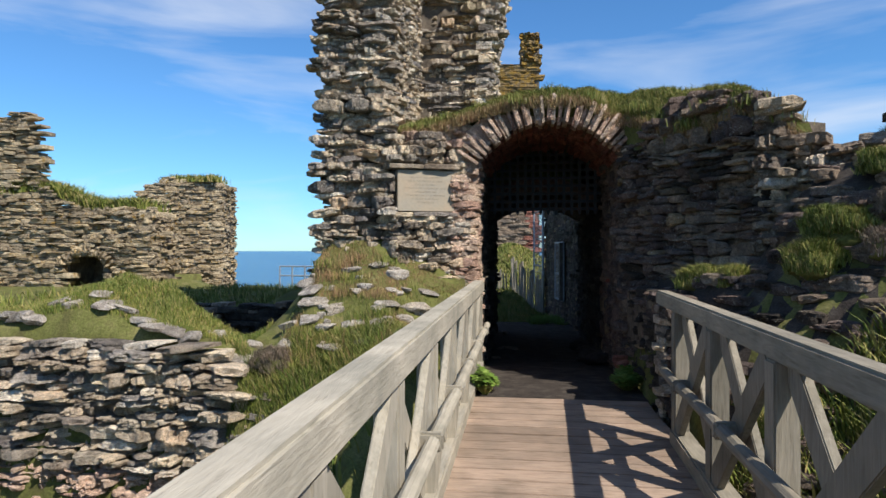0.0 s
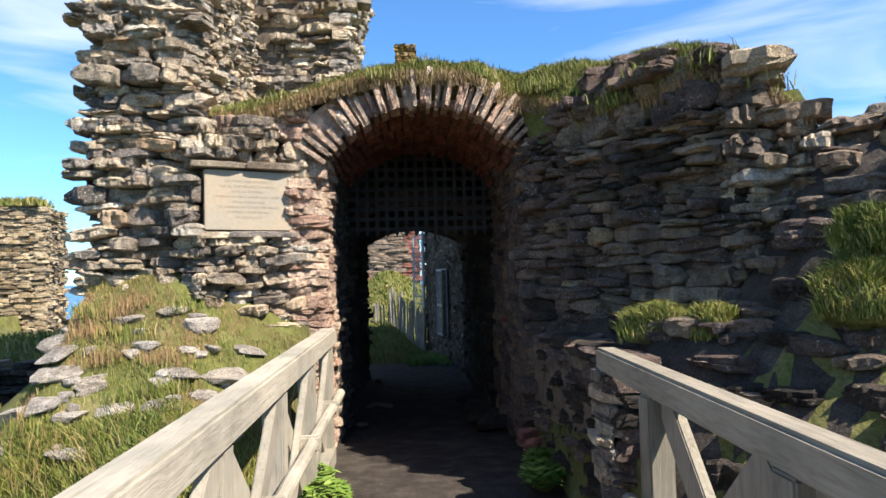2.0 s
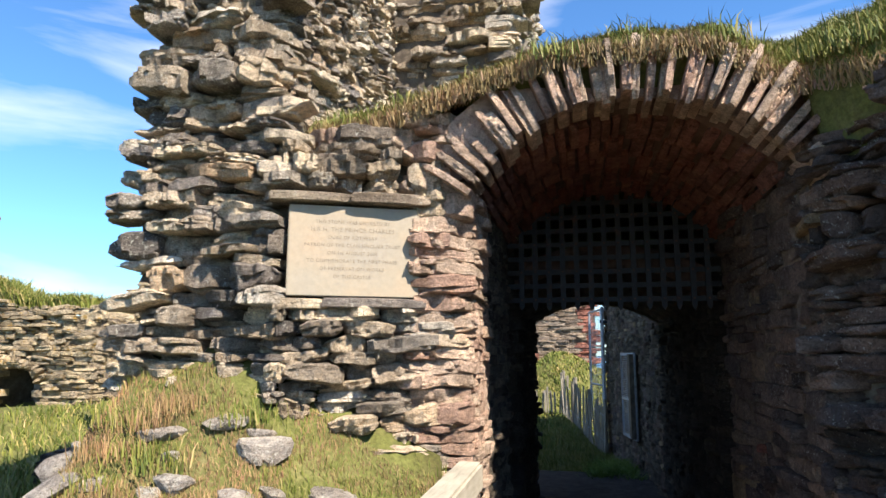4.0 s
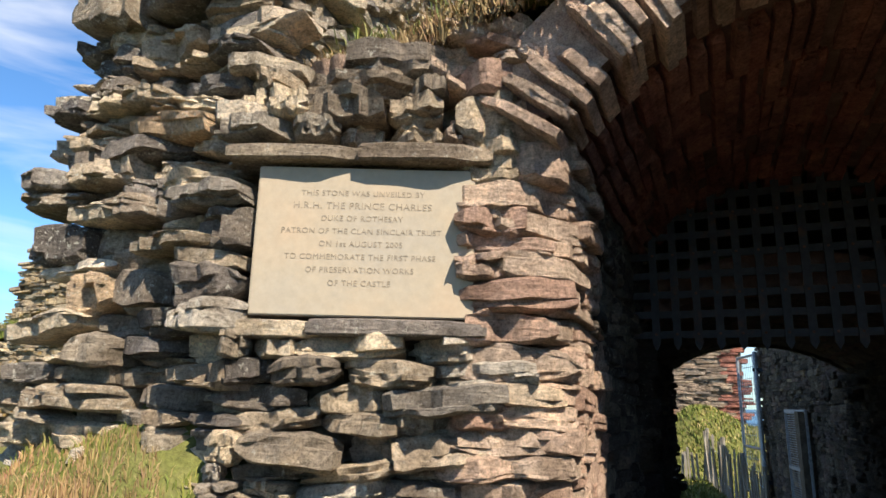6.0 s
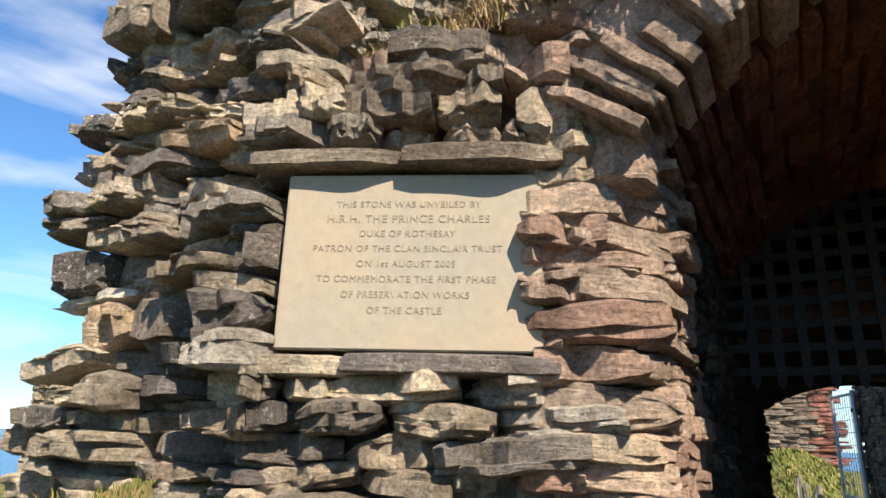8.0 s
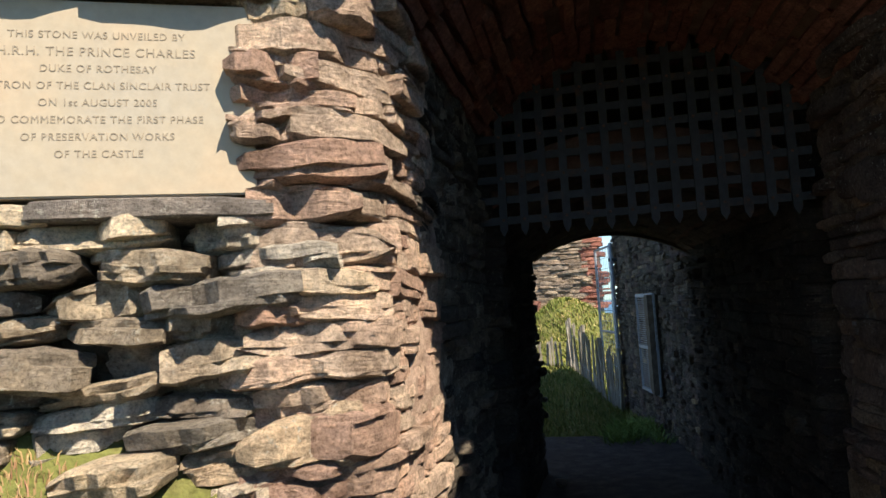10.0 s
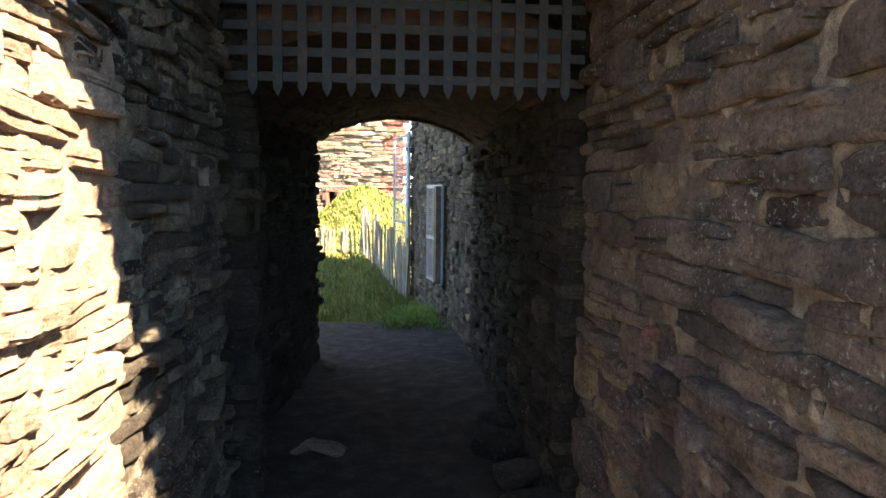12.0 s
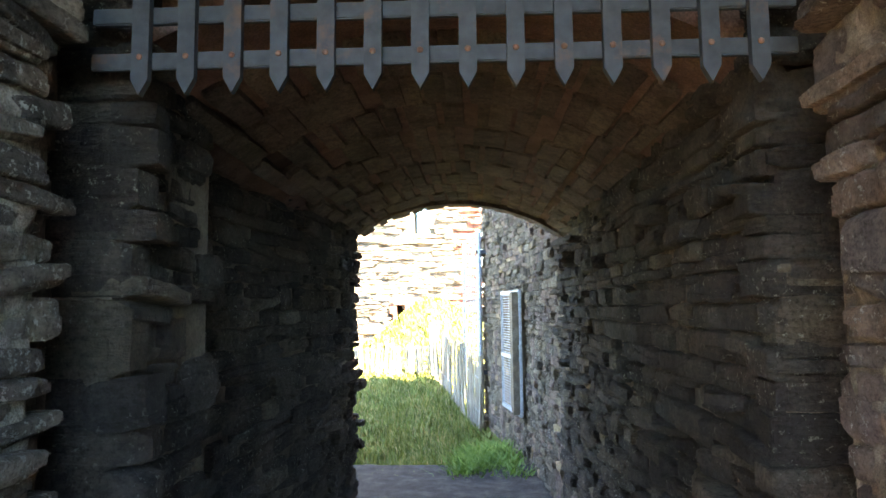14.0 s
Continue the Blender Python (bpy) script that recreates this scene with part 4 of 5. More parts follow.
# ---- bridge ----
deck = structure("deck", slab("deck", (-0.4, -4.2, -0.2), (1.0, 5.95, -0.05), m_oak, 0.01), "timber footbridge floor of brown boards laid crosswise", "bridge deck")
rng = np.random.default_rng(3)
y = 5.92
while y > -4.2:
    w = 0.19
    me = slab("plank", (-0.5 + rng.uniform(-0.01, 0.01), y - w, -0.046), (1.08 + rng.uniform(-0.01, 0.01), y - 0.012, rng.uniform(-0.003, 0.003)), m_deck, 0.004)
    part("plank", me, deck)
    y -= w + 0.004


def railing(name, x0, x1, y0, y1, ztop, inner, posts_to, label, wide=0.125, thick=0.13, oak=m_oak, oak_up=m_oak_up):
    """A braced timber railing along y; inner is +1 where the walkway lies on its +x side."""
    e = tagged(new(name), label, "railing", group="bridge railings")

    def X(y):
        return x0 + (x1 - x0) * (y - y0) / (y1 - y0)
    part("top_rail", bar("top_rail", (X(y0), y0, ztop - thick / 2), (X(y1), y1, ztop - thick / 2), wide, thick, oak, bev=0.012), e)
    part("sill", bar("sill", (X(y0), y0, 0.03), (X(posts_to + 0.05), posts_to + 0.05, 0.03), 0.13, 0.14, oak, bev=0.012), e)
    part("pole", rod("pole", (X(y0) + inner * 0.1, y0, 0.5), (X(posts_to) + inner * 0.1, posts_to + 0.05, 0.5), 0.034, oak, 10, 0.004), e, "round handrail pole")
    d = 0.98
    y, n = posts_to, 0
    while y > y0 + 0.1:
        part("post", bar("post", (X(y), y, -0.3), (X(y), y, ztop - thick), 0.1, 0.11, oak_up, up=(0, 1, 0), bev=0.008), e)
        a, c = y - d + 0.06, y - 0.06
        if a > y0:
            part("brace", bar("brace", (X(a) + 0.022, a, 0.1), (X(c) + 0.022, c, ztop - thick), 0.13, 0.04, oak_up, up=(1, 0, 0), bev=0.005), e)
            part("brace", bar("brace", (X(a) - 0.022, a, ztop - thick), (X(c) - 0.022, c, 0.1), 0.13, 0.04, oak_up, up=(1, 0, 0), bev=0.005), e)
            mid = (a + c) / 2
            part("bracket", bar("bracket", (X(mid), mid, 0.5), (X(mid) + inner * 0.145, mid, 0.5), 0.05, 0.085, oak, bev=0.012), e, "wooden bracket clasping the pole")
        y -= d
    return e


railing("railing", -0.46, -0.545, -4.1, 7.44, 1.0, 1, 7.25, "weathered grey timber railing with crossed braces and a round pole")
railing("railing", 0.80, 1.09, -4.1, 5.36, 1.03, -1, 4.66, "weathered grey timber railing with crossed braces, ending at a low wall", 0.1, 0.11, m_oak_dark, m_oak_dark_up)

# ---- portcullis ----
port = tagged(new("portcullis"), "raised grey iron portcullis with pointed bars and rusty rivets", "portcullis")
PY = 9.6
for i in range(14):
    x = -0.465 + i * 0.1128
    pts = [(x - 0.021, 3.0), (x - 0.021, 1.90), (x, 1.862), (x + 0.021, 1.90), (x + 0.021, 3.0)]
    part("bar", prism("bar", pts, "y", PY - 0.012, PY + 0.008, m_iron), port)
for k in range(8):
    z = 1.955 + k * 0.115
    part("crossbar", bar("crossbar", (-0.6, PY + 0.022, z), (1.1, PY + 0.022, z), 0.018, 0.042, m_iron, bev=0.003), port)

# ---- courtyard beyond the gate ----
FAR_HOLES = [(-1.50, -1.32, 0.95, 1.42), (-1.08, -0.68, 3.2, 4.0)]
far = structure("wall_far", prism("wall_far", [(-6, 4.0), (-1.08, 4.0), (-0.68, 4.0), (0.48, 4.0), (0.48, 9.25), (-0.2, 9.25), (-0.25, 8.2), (-1.2, 8.2), (-1.3, 5.6), (-6, 5.2)], "y", 24.1, 25.2, m_core), "tall far castle wall of layered stone with red sandstone corner")
for lo_x, hi_x, lo_z, hi_z in ((-6, -1.08, 3.2, 4.0), (-0.68, 0.48, 3.2, 4.0), (-6, 0.48, 1.42, 3.2), (-6, -1.5, 0.95, 1.42), (-1.32, 0.48, 0.95, 1.42), (-6, 0.48, -1, 0.95)):
    part("core", slab("core", (lo_x, 24.1, lo_z), (hi_x, 25.2, hi_z), m_core), far)
# Slab added behind the slit to shut out the sky and keep it dark.
part("back", slab("back", (-1.7, 25.25, 0.7), (-1.1, 25.4, 1.7), m_core), far, "added backing slab that keeps the slit window dark")
for x, z, w, h in ((-1.56, 1.18, 0.1, 0.5), (-1.26, 1.18, 0.1, 0.5), (-1.41, 1.48, 0.4, 0.12), (-1.41, 0.9, 0.4, 0.12), (-1.64, 1.3, 0.1, 0.2)):
    part("dressing", slab("dressing", (x - w / 2, 23.98, z - h / 2), (x + w / 2, 24.15, z + h / 2), m_red, 0.015), far, "red sandstone window dressing")


def in_far(c, z):
    x = -6 + c
    if x > 0.5:
        return False
    for a, q, lo, hi in FAR_HOLES:
        if a - 0.2 < x < q + 0.2 and lo - 0.05 < z < hi + 0.05:
            return False
    return z < (8.3 if x > -1.25 else 5.6)


lay_stones(far, courses(61, (-6, 24.05), (1, 0), (0, -1), 6.6, -0.8, 9.4, in_far, lambda c, z: (m_red if c > 6.1 and z < 6 else (m_yellow if z > 5.5 else m_warm)), (0.07, 0.14), (0.22, 0.6), (-0.03, 0.03), 0.3, 1.5, 1.0, BLOCKS, 0.97))
lay_stones(far, courses(67, (-0.22, 24.05), (1, 0), (0, -1), 0.74, 8.2, 9.4, lambda c, z: 0.04 < c < 0.72 - 0.05 * (z - 8), m_yellow, (0.07, 0.12), (0.14, 0.3), (-0.03, 0.04), 0.4, kinds=CHIPS))
RW = [Vector((1.08, 13.3)), Vector((0.95, 15.4)), Vector((0.52, 17.9))]
cr_w = structure("wall_court", prism("wall_court", [tuple(p + Vector((0.1, 0))) for p in RW] + [(1.7, 18.1), (2.2, 13.5)], "z", -1, 3.5, m_mortar), "rubble side wall of the courtyard")
st = []
for i in range(2):
    a, q = RW[i], RW[i + 1]
    u = (q - a).normalized()
    st += courses(62 + i, tuple(a), tuple(u), (-u.y, u.x), (q - a).length, -0.8, 3.8, lambda c_, z: z < 3.6, lambda c_, z: m_lichen if nz(c_, z, 3.3) > -0.1 else m_brown, (0.035, 0.1), (0.08, 0.26), (-0.012, 0.012), 0.12, 2, 0.97, BLOCKS, 0.95)
st += courses(66, (0.52, 17.95), (1, 0.15), (-0.15, 1), 1.1, -0.8, 3.6, lambda c_, z: z < 3.5, m_warm, (0.06, 0.16), (0.15, 0.4), (-0.03, 0.03))
lay_stones(cr_w, st)

# ---- ruins on the seaward side ----
def ruin(name, a, c, z0, top, mat, label, seed, hole=None, thick=1.0, h=(0.07, 0.16), l=(0.2, 0.55), kinds=BLOCKS, reach=1.0):
    a, c = Vector(a), Vector(c)
    u = (c - a).normalized()
    n = Vector((u.y, -u.x))
    ln = (c - a).length
    ob = structure(name, None, label)
    k = max(2, int(ln / 0.3))
    bm = bmesh.new()
    rows_ = []
    for i in range(k + 1):
        s = ln * i / k
        t = min(top(s + 0.2 * reach * d) for d in range(-5, 6)) - 0.15
        p, q = a + u * s - n * 0.15, a + u * s - n * thick
        foot = 1.15 if hole and hole(s, 0.6) else z0
        rows_.append([bm.verts.new((p.x, p.y, foot)), bm.verts.new((p.x, p.y, t)), bm.verts.new((q.x, q.y, t)), bm.verts.new((q.x, q.y, foot))])
    for i in range(k):
        for j in range(4):
            bm.faces.new((rows_[i][j], rows_[i + 1][j], rows_[i + 1][(j + 1) % 4], rows_[i][(j + 1) % 4]))
    bm.faces.new(rows_[0])
    bm.faces.new(rows_[-1][::-1])
    bmesh.ops.recalc_face_normals(bm, faces=bm.faces)
    part("core", from_bm("core", bm, m_core), ob)
    st = courses(seed, tuple(a), tuple(u), tuple(n), ln, z0, 12, lambda s, z: z < top(s) and not (hole and hole(s, z)), mat, h, l, (-0.06, 0.08), 0.35, 3.5, 0.98, kinds, 0.95)
    st += courses(seed + 1, tuple(c), tuple(-n), tuple(u), thick, z0, 12, lambda s, z: z < top(ln) - 0.1, mat, h, l, (-0.05, 0.1), 0.35, kinds=CHIPS)
    st += courses(seed + 2, tuple(a), tuple(-n), tuple(-u), thick, z0, 12, lambda s, z: z < top(0) - 0.1, mat, h, l, (-0.05, 0.1), 0.35, kinds=CHIPS)
    return ob, st


near, st = ruin("wall_terrace", (-8.5, 6.15), (-1.7, 5.85), -2.6, lambda s: 0.42 + 0.12 * nz(s, 1, 2) - 0.4 * ss(5.2, 5.9, s) - 0.4 * ss(5.9, 6.8, s), lambda c, z: m_rose if z < -0.85 + 0.2 * nz(c, 2, 2) else m_grey, "low retaining wall of broken flagstones above a reddish footing", 81, None, 0.5, (0.05, 0.14), (0.14, 0.5), FLAGS)
lay_stones(near, st, 300, np.array((-3.8, 6.0, 0.1)))
outer_top = lambda s: min(2.2 + 1.14 * s, 2.75 + 0.45 * s, 3.5) + 0.07 * nz(s, 2, 3)
outer, st = ruin("wall_outer", (2.66, 5.5), (5.0, 4.5), -1.5, outer_top, lambda c, z: m_dark if nz(c, z, 2.1) > 0.25 else (m_brown if nz(c, z, 2.7) > 0.0 else m_grey), "broken flagstone wall stepping up beside the bridge, with tufts of grass", 37, None, 1.1, (0.05, 0.12), (0.12, 0.36), BLOCKS, 0.3)
lay_stones(outer, st, 150, np.array((2.9, 5.0, 2.2)))
arch_w, st = ruin("wall_ruin", (-18, 16.2), (-10.0, 16.0), -0.6, lambda s: 2.45 + 0.25 * nz(s, 3, 1.2) + 2.2 * ss(4.9, 4.4, s) * ss(1.5, 2.4, s) + 0.5 * ss(6.0, 5.0, s), m_ruin, "ruined flagstone wall with a small arched opening and turf on top", 84, lambda s, z: abs(s - 6.1) < 0.62 and 0.3 < z < 1.2 - 0.5 * (s - 6.1) ** 2, 1.2)
st += [(i, m @ np.eye(4), mm) for i, m, mm in arch_stones(86, -11.9, 0.35, 0.85, 15.95, 0.3, -1.1, 1.1, 17, 0.3, m_ruin)]
lay_stones(arch_w, st)
stub, st = ruin("wall_stump", (-17.6, 24.6), (-12.7, 25.5), -2.0, lambda s: 4.35 + 0.25 * nz(s, 5, 1.5) - 1.5 * ss(2.8, 0.2, s), m_ruin, "broken stump of a tower wall by the sea", 88, None, 2.0)
lay_stones(stub, st)


# Slab added behind the arch so that the opening stays in shade.
part("back", slab("back", (-12.9, 17.3, -0.6), (-10.9, 17.45, 1.3), m_core), arch_w, "added backing slab that keeps the arch opening dark")
# Mostly darkened stones, so the tower's shadow is partly in their colour.
sunk, st = ruin("wall_sunken", (-6.4, 11.1), (-2.6, 10.9), -2.6, lambda s: 0.36 + 0.05 * nz(s, 4, 2) + 0.12 * ss(2.2, 3.4, s), lambda c, z: m_dark if nz(c, z, 2) > -0.2 else m_warm, "low flagstone wall of the sunken yard in the tower's shadow", 94, None, 0.8, (0.06, 0.14), (0.18, 0.5), BLOCKS)
lay_stones(sunk, st)


# ---- loose stones ----
def boulder(r):
    """A broken stone with blunt corners: a unit ball squared off and chipped by a few flat cuts."""
    bm = bmesh.new()
    bmesh.ops.create_icosphere(bm, subdivisions=2, radius=1)
    shift = Vector(r.uniform(-50, 50, 3))
    for v in bm.verts:
        d = v.co.normalized()
        d = Vector([math.copysign(abs(a) ** 0.45, a) for a in d])
        v.co = d * (1 + 0.28 * noise.noise(d * 0.9 + shift) + 0.12 * noise.noise(d * 2.6 + shift))
    for k in range(9):
        n = Vector(r.normal(0, 1, 3)).normalized()
        lim = r.uniform(0.55, 0.9)
        for v in bm.verts:
            over = v.co.dot(n) - lim
            if over > 0:
                v.co -= n * over * 0.9
    vs = np.array([v.co[:] for v in bm.verts])
    fs = np.array([[v.index for v in f.verts] for f in bm.faces])
    bm.free()
    return vs, fs


def fallen(name, spots, mat, label, seed, group, height=ground_z, sink=0.4):
    """Single loose slabs lying on the ground; spots: x, y, length, thickness."""
    r = np.random.default_rng(seed)
    for x, y, ln, th in spots:
        v, f = boulder(r)
        v = v * np.array((ln / 2, ln / 2 * r.uniform(0.5, 0.8), th / 2))
        ob = new(name, mesh_of(name, v, f, mat))
        tagged(ob, label, "stone", group)
        gxx = (height(x + 0.1, y) - height(x - 0.1, y)) / 0.2
        gyy = (height(x, y + 0.1) - height(x, y - 0.1)) / 0.2
        ob.matrix_basis = pose(x, y, height(x, y) + th * (0.5 - sink), math.degrees(math.atan(gyy)) * 0.35 + r.uniform(-8, 8), -math.degrees(math.atan(gxx)) * 0.35 + r.uniform(-8, 8), r.uniform(-35, 35))


BANK = [(x, y, ln * 1.15, th * 0.8) for x, y, ln, th in [(-1.17, 6.72, 0.36, 0.13), (-1.42, 7.03, 0.24, 0.14), (-1.42, 6.6, 0.28, 0.1), (-1.75, 6.85, 0.17, 0.14), (-2.0, 6.62, 0.2, 0.11), (-2.3, 6.68, 0.32, 0.1),
        (-2.25, 6.5, 0.28, 0.1), (-2.05, 6.4, 0.2, 0.12), (-1.75, 6.42, 0.3, 0.1), (-1.45, 6.35, 0.22, 0.1), (-2.35, 6.85, 0.3, 0.1), (-2.42, 7.0, 0.26, 0.12),
        (-1.9, 6.2, 0.34, 0.09), (-1.3, 6.9, 0.15, 0.1), (-2.4, 6.3, 0.25, 0.11), (-1.25, 6.5, 0.18, 0.09), (-1.62, 6.15, 0.2, 0.08), (-1.1, 7.05, 0.22, 0.09),
        (-0.95, 6.85, 0.2, 0.08), (-2.5, 6.6, 0.22, 0.12), (-1.65, 7.1, 0.2, 0.08), (-1.95, 7.05, 0.22, 0.08)]]
r = np.random.default_rng(31)
BANK += [(r.uniform(-2.5, -0.95), r.uniform(6.2, 7.1), r.uniform(0.08, 0.18), r.uniform(0.05, 0.09)) for k in range(26)]
fallen("loose_stone", BANK, m_pale, "pale weathered slab lying on the grassy bank", 1, "stones on the bank")
r = np.random.default_rng(4)
TERR = [(x, 6.25 + r.uniform(0, 0.35), r.uniform(0.2, 0.42), r.uniform(0.07, 0.12)) for x in np.arange(-6.5, -2.8, 0.2)]
TERR += [(-2.85, 6.25, 0.4, 0.12), (-2.6, 6.2, 0.35, 0.12)]
fallen("loose_stone", TERR, m_pale, "broken slab lying along the top of the terrace wall", 2, "stones on the terrace")

# stones packed into the rubble slope beside the bridge
rub = structure("rubble_slope", grid_sheet("rubble_slope", span((1.2, 4.6, 0.1)), span((2.2, 7.3, 0.1)), slope_z, m_earth), "dark rubble of tumbled flagstones rising beside the bridge", "rubble")
r = np.random.default_rng(9)
st = []
for k in range(560):
    x, y = r.uniform(1.4, 4.2), r.uniform(3.0, 6.2)
    z = slope_z(x, y)
    if z < -1.2 or y > (7.4 - 2.07 * (x - 1.05) if x < 1.93 else 5.65 - 0.73 * (x - 1.93)):
        continue
    ln, th = r.uniform(0.12, 0.32), r.uniform(0.05, 0.12)
    a = math.atan2(-0.83, -1.1) + r.normal(0, 0.3)
    n_ = np.array((math.cos(a), math.sin(a), 0))
    u_ = np.array((-n_[1], n_[0], 0))
    ti = r.normal(0, 0.1)
    m = np.eye(4)
    m[:3, 0], m[:3, 1], m[:3, 2] = (u_ * math.cos(ti) + np.array((0, 0, math.sin(ti)))) * ln / 2, n_ * 0.2, np.array((0, 0, th / 2))
    m[:3, 3] = np.array((x, y, z)) + n_ * r.uniform(0.03, 0.1)
    st.append((int(r.integers(*FLAGS)), m, (m_dark, m_warm, m_brown, m_brown, m_warm)[int(r.integers(0, 5))]))
lay_stones(rub, st, 260, np.array((2.0, 4.8, 1.0)))

# stones on the floor of the passage
path_h = lambda x, y: floor_z(y)
fallen("floor_stone", [(-0.28, 10.75, 0.34, 0.05), (-0.42, 10.7, 0.14, 0.04), (-0.42, 12.75, 0.14, 0.09), (-0.44, 9.4, 0.16, 0.06)], m_warm, "flat stone lying on the earth floor of the passage", 5, "stones in the passage", path_h, 0.1)
fallen("footing_stone", [(0.9, 9.15, 0.5, 0.22), (0.86, 9.6, 0.4, 0.2), (0.92, 10.1, 0.45, 0.18), (0.88, 10.6, 0.42, 0.2), (0.95, 11.05, 0.36, 0.16), (0.94, 8.7, 0.4, 0.2)], m_dark, "squared footing block along the passage wall", 6, "footing stones", path_h, 0.1)
fallen("cap_stone", [(1.24, 5.45 + 0.3 * i, 0.36, 0.07) for i in range(6)], m_brown, "flat cap stone on the low wall", 8, "cap stones", lambda x, y: 0.93, 0.2)
red = [(1.0, 6.9, 0.16, 0.12), (1.02, 7.15, 0.18, 0.12)]
fallen("red_stone", red, m_red, "red sandstone lump at the foot of the low wall", 7, "red stones", lambda x, y: 0.1, 0.1)

m = np.eye(4)
m[:3, 0], m[:3, 1], m[:3, 2] = (0, 0.03, 0), (-0.12, 0, 0), (0, 0, 0.024)
m[:3, 3] = (1.04, 8.63, 0.95)
ob = part("stone", slab_mesh(30, m_red), right_w, "small red sandstone pinning in the wall")
ob.matrix_basis = Matrix(m.tolist())

# ---- plants ----
r = np.random.default_rng(21)


def spots(n, x0, x1, y0, y1, height, keep=None, patch=0.0, scale=1.5):
    out = []
    for x, y in zip(r.uniform(x0, x1, n), r.uniform(y0, y1, n)):
        if keep and not keep(x, y):
            continue
        if patch and nz(x, y, scale, 7) < patch * r.uniform(-1, 1):
            continue
        out.append((x, y, height(x, y)))
    return out


def tuft(x, y, z, n, rad):
    return [(x + r.normal(0, rad), y + r.normal(0, rad), z + r.uniform(-0.03, 0.02)) for k in range(n)]


bank = lambda x, y: x > -2.65 and y < 7.3 + 0.4 * max(0, x + 1.5)
blades("grass", spots(24000, -2.6, -0.62, 5.7, 7.5, ground_z, lambda x, y: bank(x, y) and nz(x, y, 2.2, 3) < 0.12, 0.3, 2.5), 0.05, m_grass, None, "short green grass on the bank by the gate", 0.0025, 0.6, 2)
blades("dry_grass", spots(26000, -2.55, -0.7, 5.9, 7.4, ground_z, lambda x, y: bank(x, y) and nz(x, y, 2.2, 3) > -0.08), 0.035, m_dry, None, "dry brown grass on the bank by the gate", 0.0022, 0.8, 3)
blades("grass", spots(26000, -3.0, -0.6, 5.75, 6.35, ground_z), 0.075, m_grass, None, "long green grass beside the bridge", 0.004, 0.7, 4)
blades("grass", spots(42000, -7.0, -2.9, 6.35, 8.0, ground_z, lambda x, y: x < -4.2 or y < 7.2), 0.075, m_grass, None, "green grass on the terrace mound", 0.004, 0.6, 5)
blades("grass", spots(5000, -2.9, -1.2, 5.8, 6.25, ground_z, None, 0.4, 3.0), 0.17, m_grass, None, "tall green grass at the foot of the bank", 0.0035, 0.8, 26)
blades("dry_grass", spots(700, -2.9, -1.2, 5.8, 6.3, ground_z, None, 0.4, 3.0), 0.26, m_dry, None, "tall dry grass stalks at the foot of the bank", 0.002, 0.7, 27)
tl = []
for x, y in ((-2.0, 7.0), (-1.85, 6.95), (-2.1, 6.85), (-1.7, 6.5), (-1.5, 6.5), (-1.2, 6.3), (-0.85, 6.8), (-0.8, 6.95), (-2.2, 7.1), (-1.6, 7.15), (-2.3, 6.4), (-1.0, 6.4)):
    tl += tuft(x, y, ground_z(x, y), 170, 0.08)
blades("grass", tl, 0.085, m_grass, None, "longer tufts of grass among the stones of the bank", 0.003, 0.6, 6)
hl = []
for x, y in ((-2.05, 7.1), (-2.15, 6.98), (-1.95, 7.15), (-1.6, 6.75), (-2.0, 6.8)):
    hl += tuft(x, y, ground_z(x, y), 240, 0.07)
blades("dry_grass", hl, 0.085, m_dry, None, "reddish seeding grass stalks by the wall", 0.0025, 0.5, 7)

roof_pts = []
for x in r.uniform(-1.52, 2.28, 60000):
    y = roof_front(x) + abs(r.normal(0, 0.45)) + 0.02
    roof_pts.append((x, y, roof_z(x, y)))
blades("grass", roof_pts, 0.055, m_grass, turf_roof, "green grass fringe over the gate", 0.0025, 1.0, 8)
roof_dry = []
for x in r.uniform(-1.52, 2.28, 9000):
    y = roof_front(x) + abs(r.normal(0, 0.1)) - 0.06
    roof_dry.append((x, y, roof_z(x, y) - r.uniform(0, 0.1)))
blades("dry_grass", roof_dry, 0.07, m_dry, turf_roof, "dry roots and dead grass at the turf's edge", 0.003, 1.2, 9)
tl = []
for x in (-1.4, -1.25, -1.1, -0.9, -0.5, -0.1, 0.3, 0.75, 1.2, 1.3, 1.45, 1.6, 1.75, 1.95, 2.1):
    y = roof_front(x) + r.uniform(0.03, 0.3)
    tl += tuft(x, y, roof_z(x, y) - 0.03, 380, 0.07)
blades("grass", tl, 0.1, m_grass, turf_roof, "longer grass tufts at the turf's edge", 0.0035, 0.8, 10)

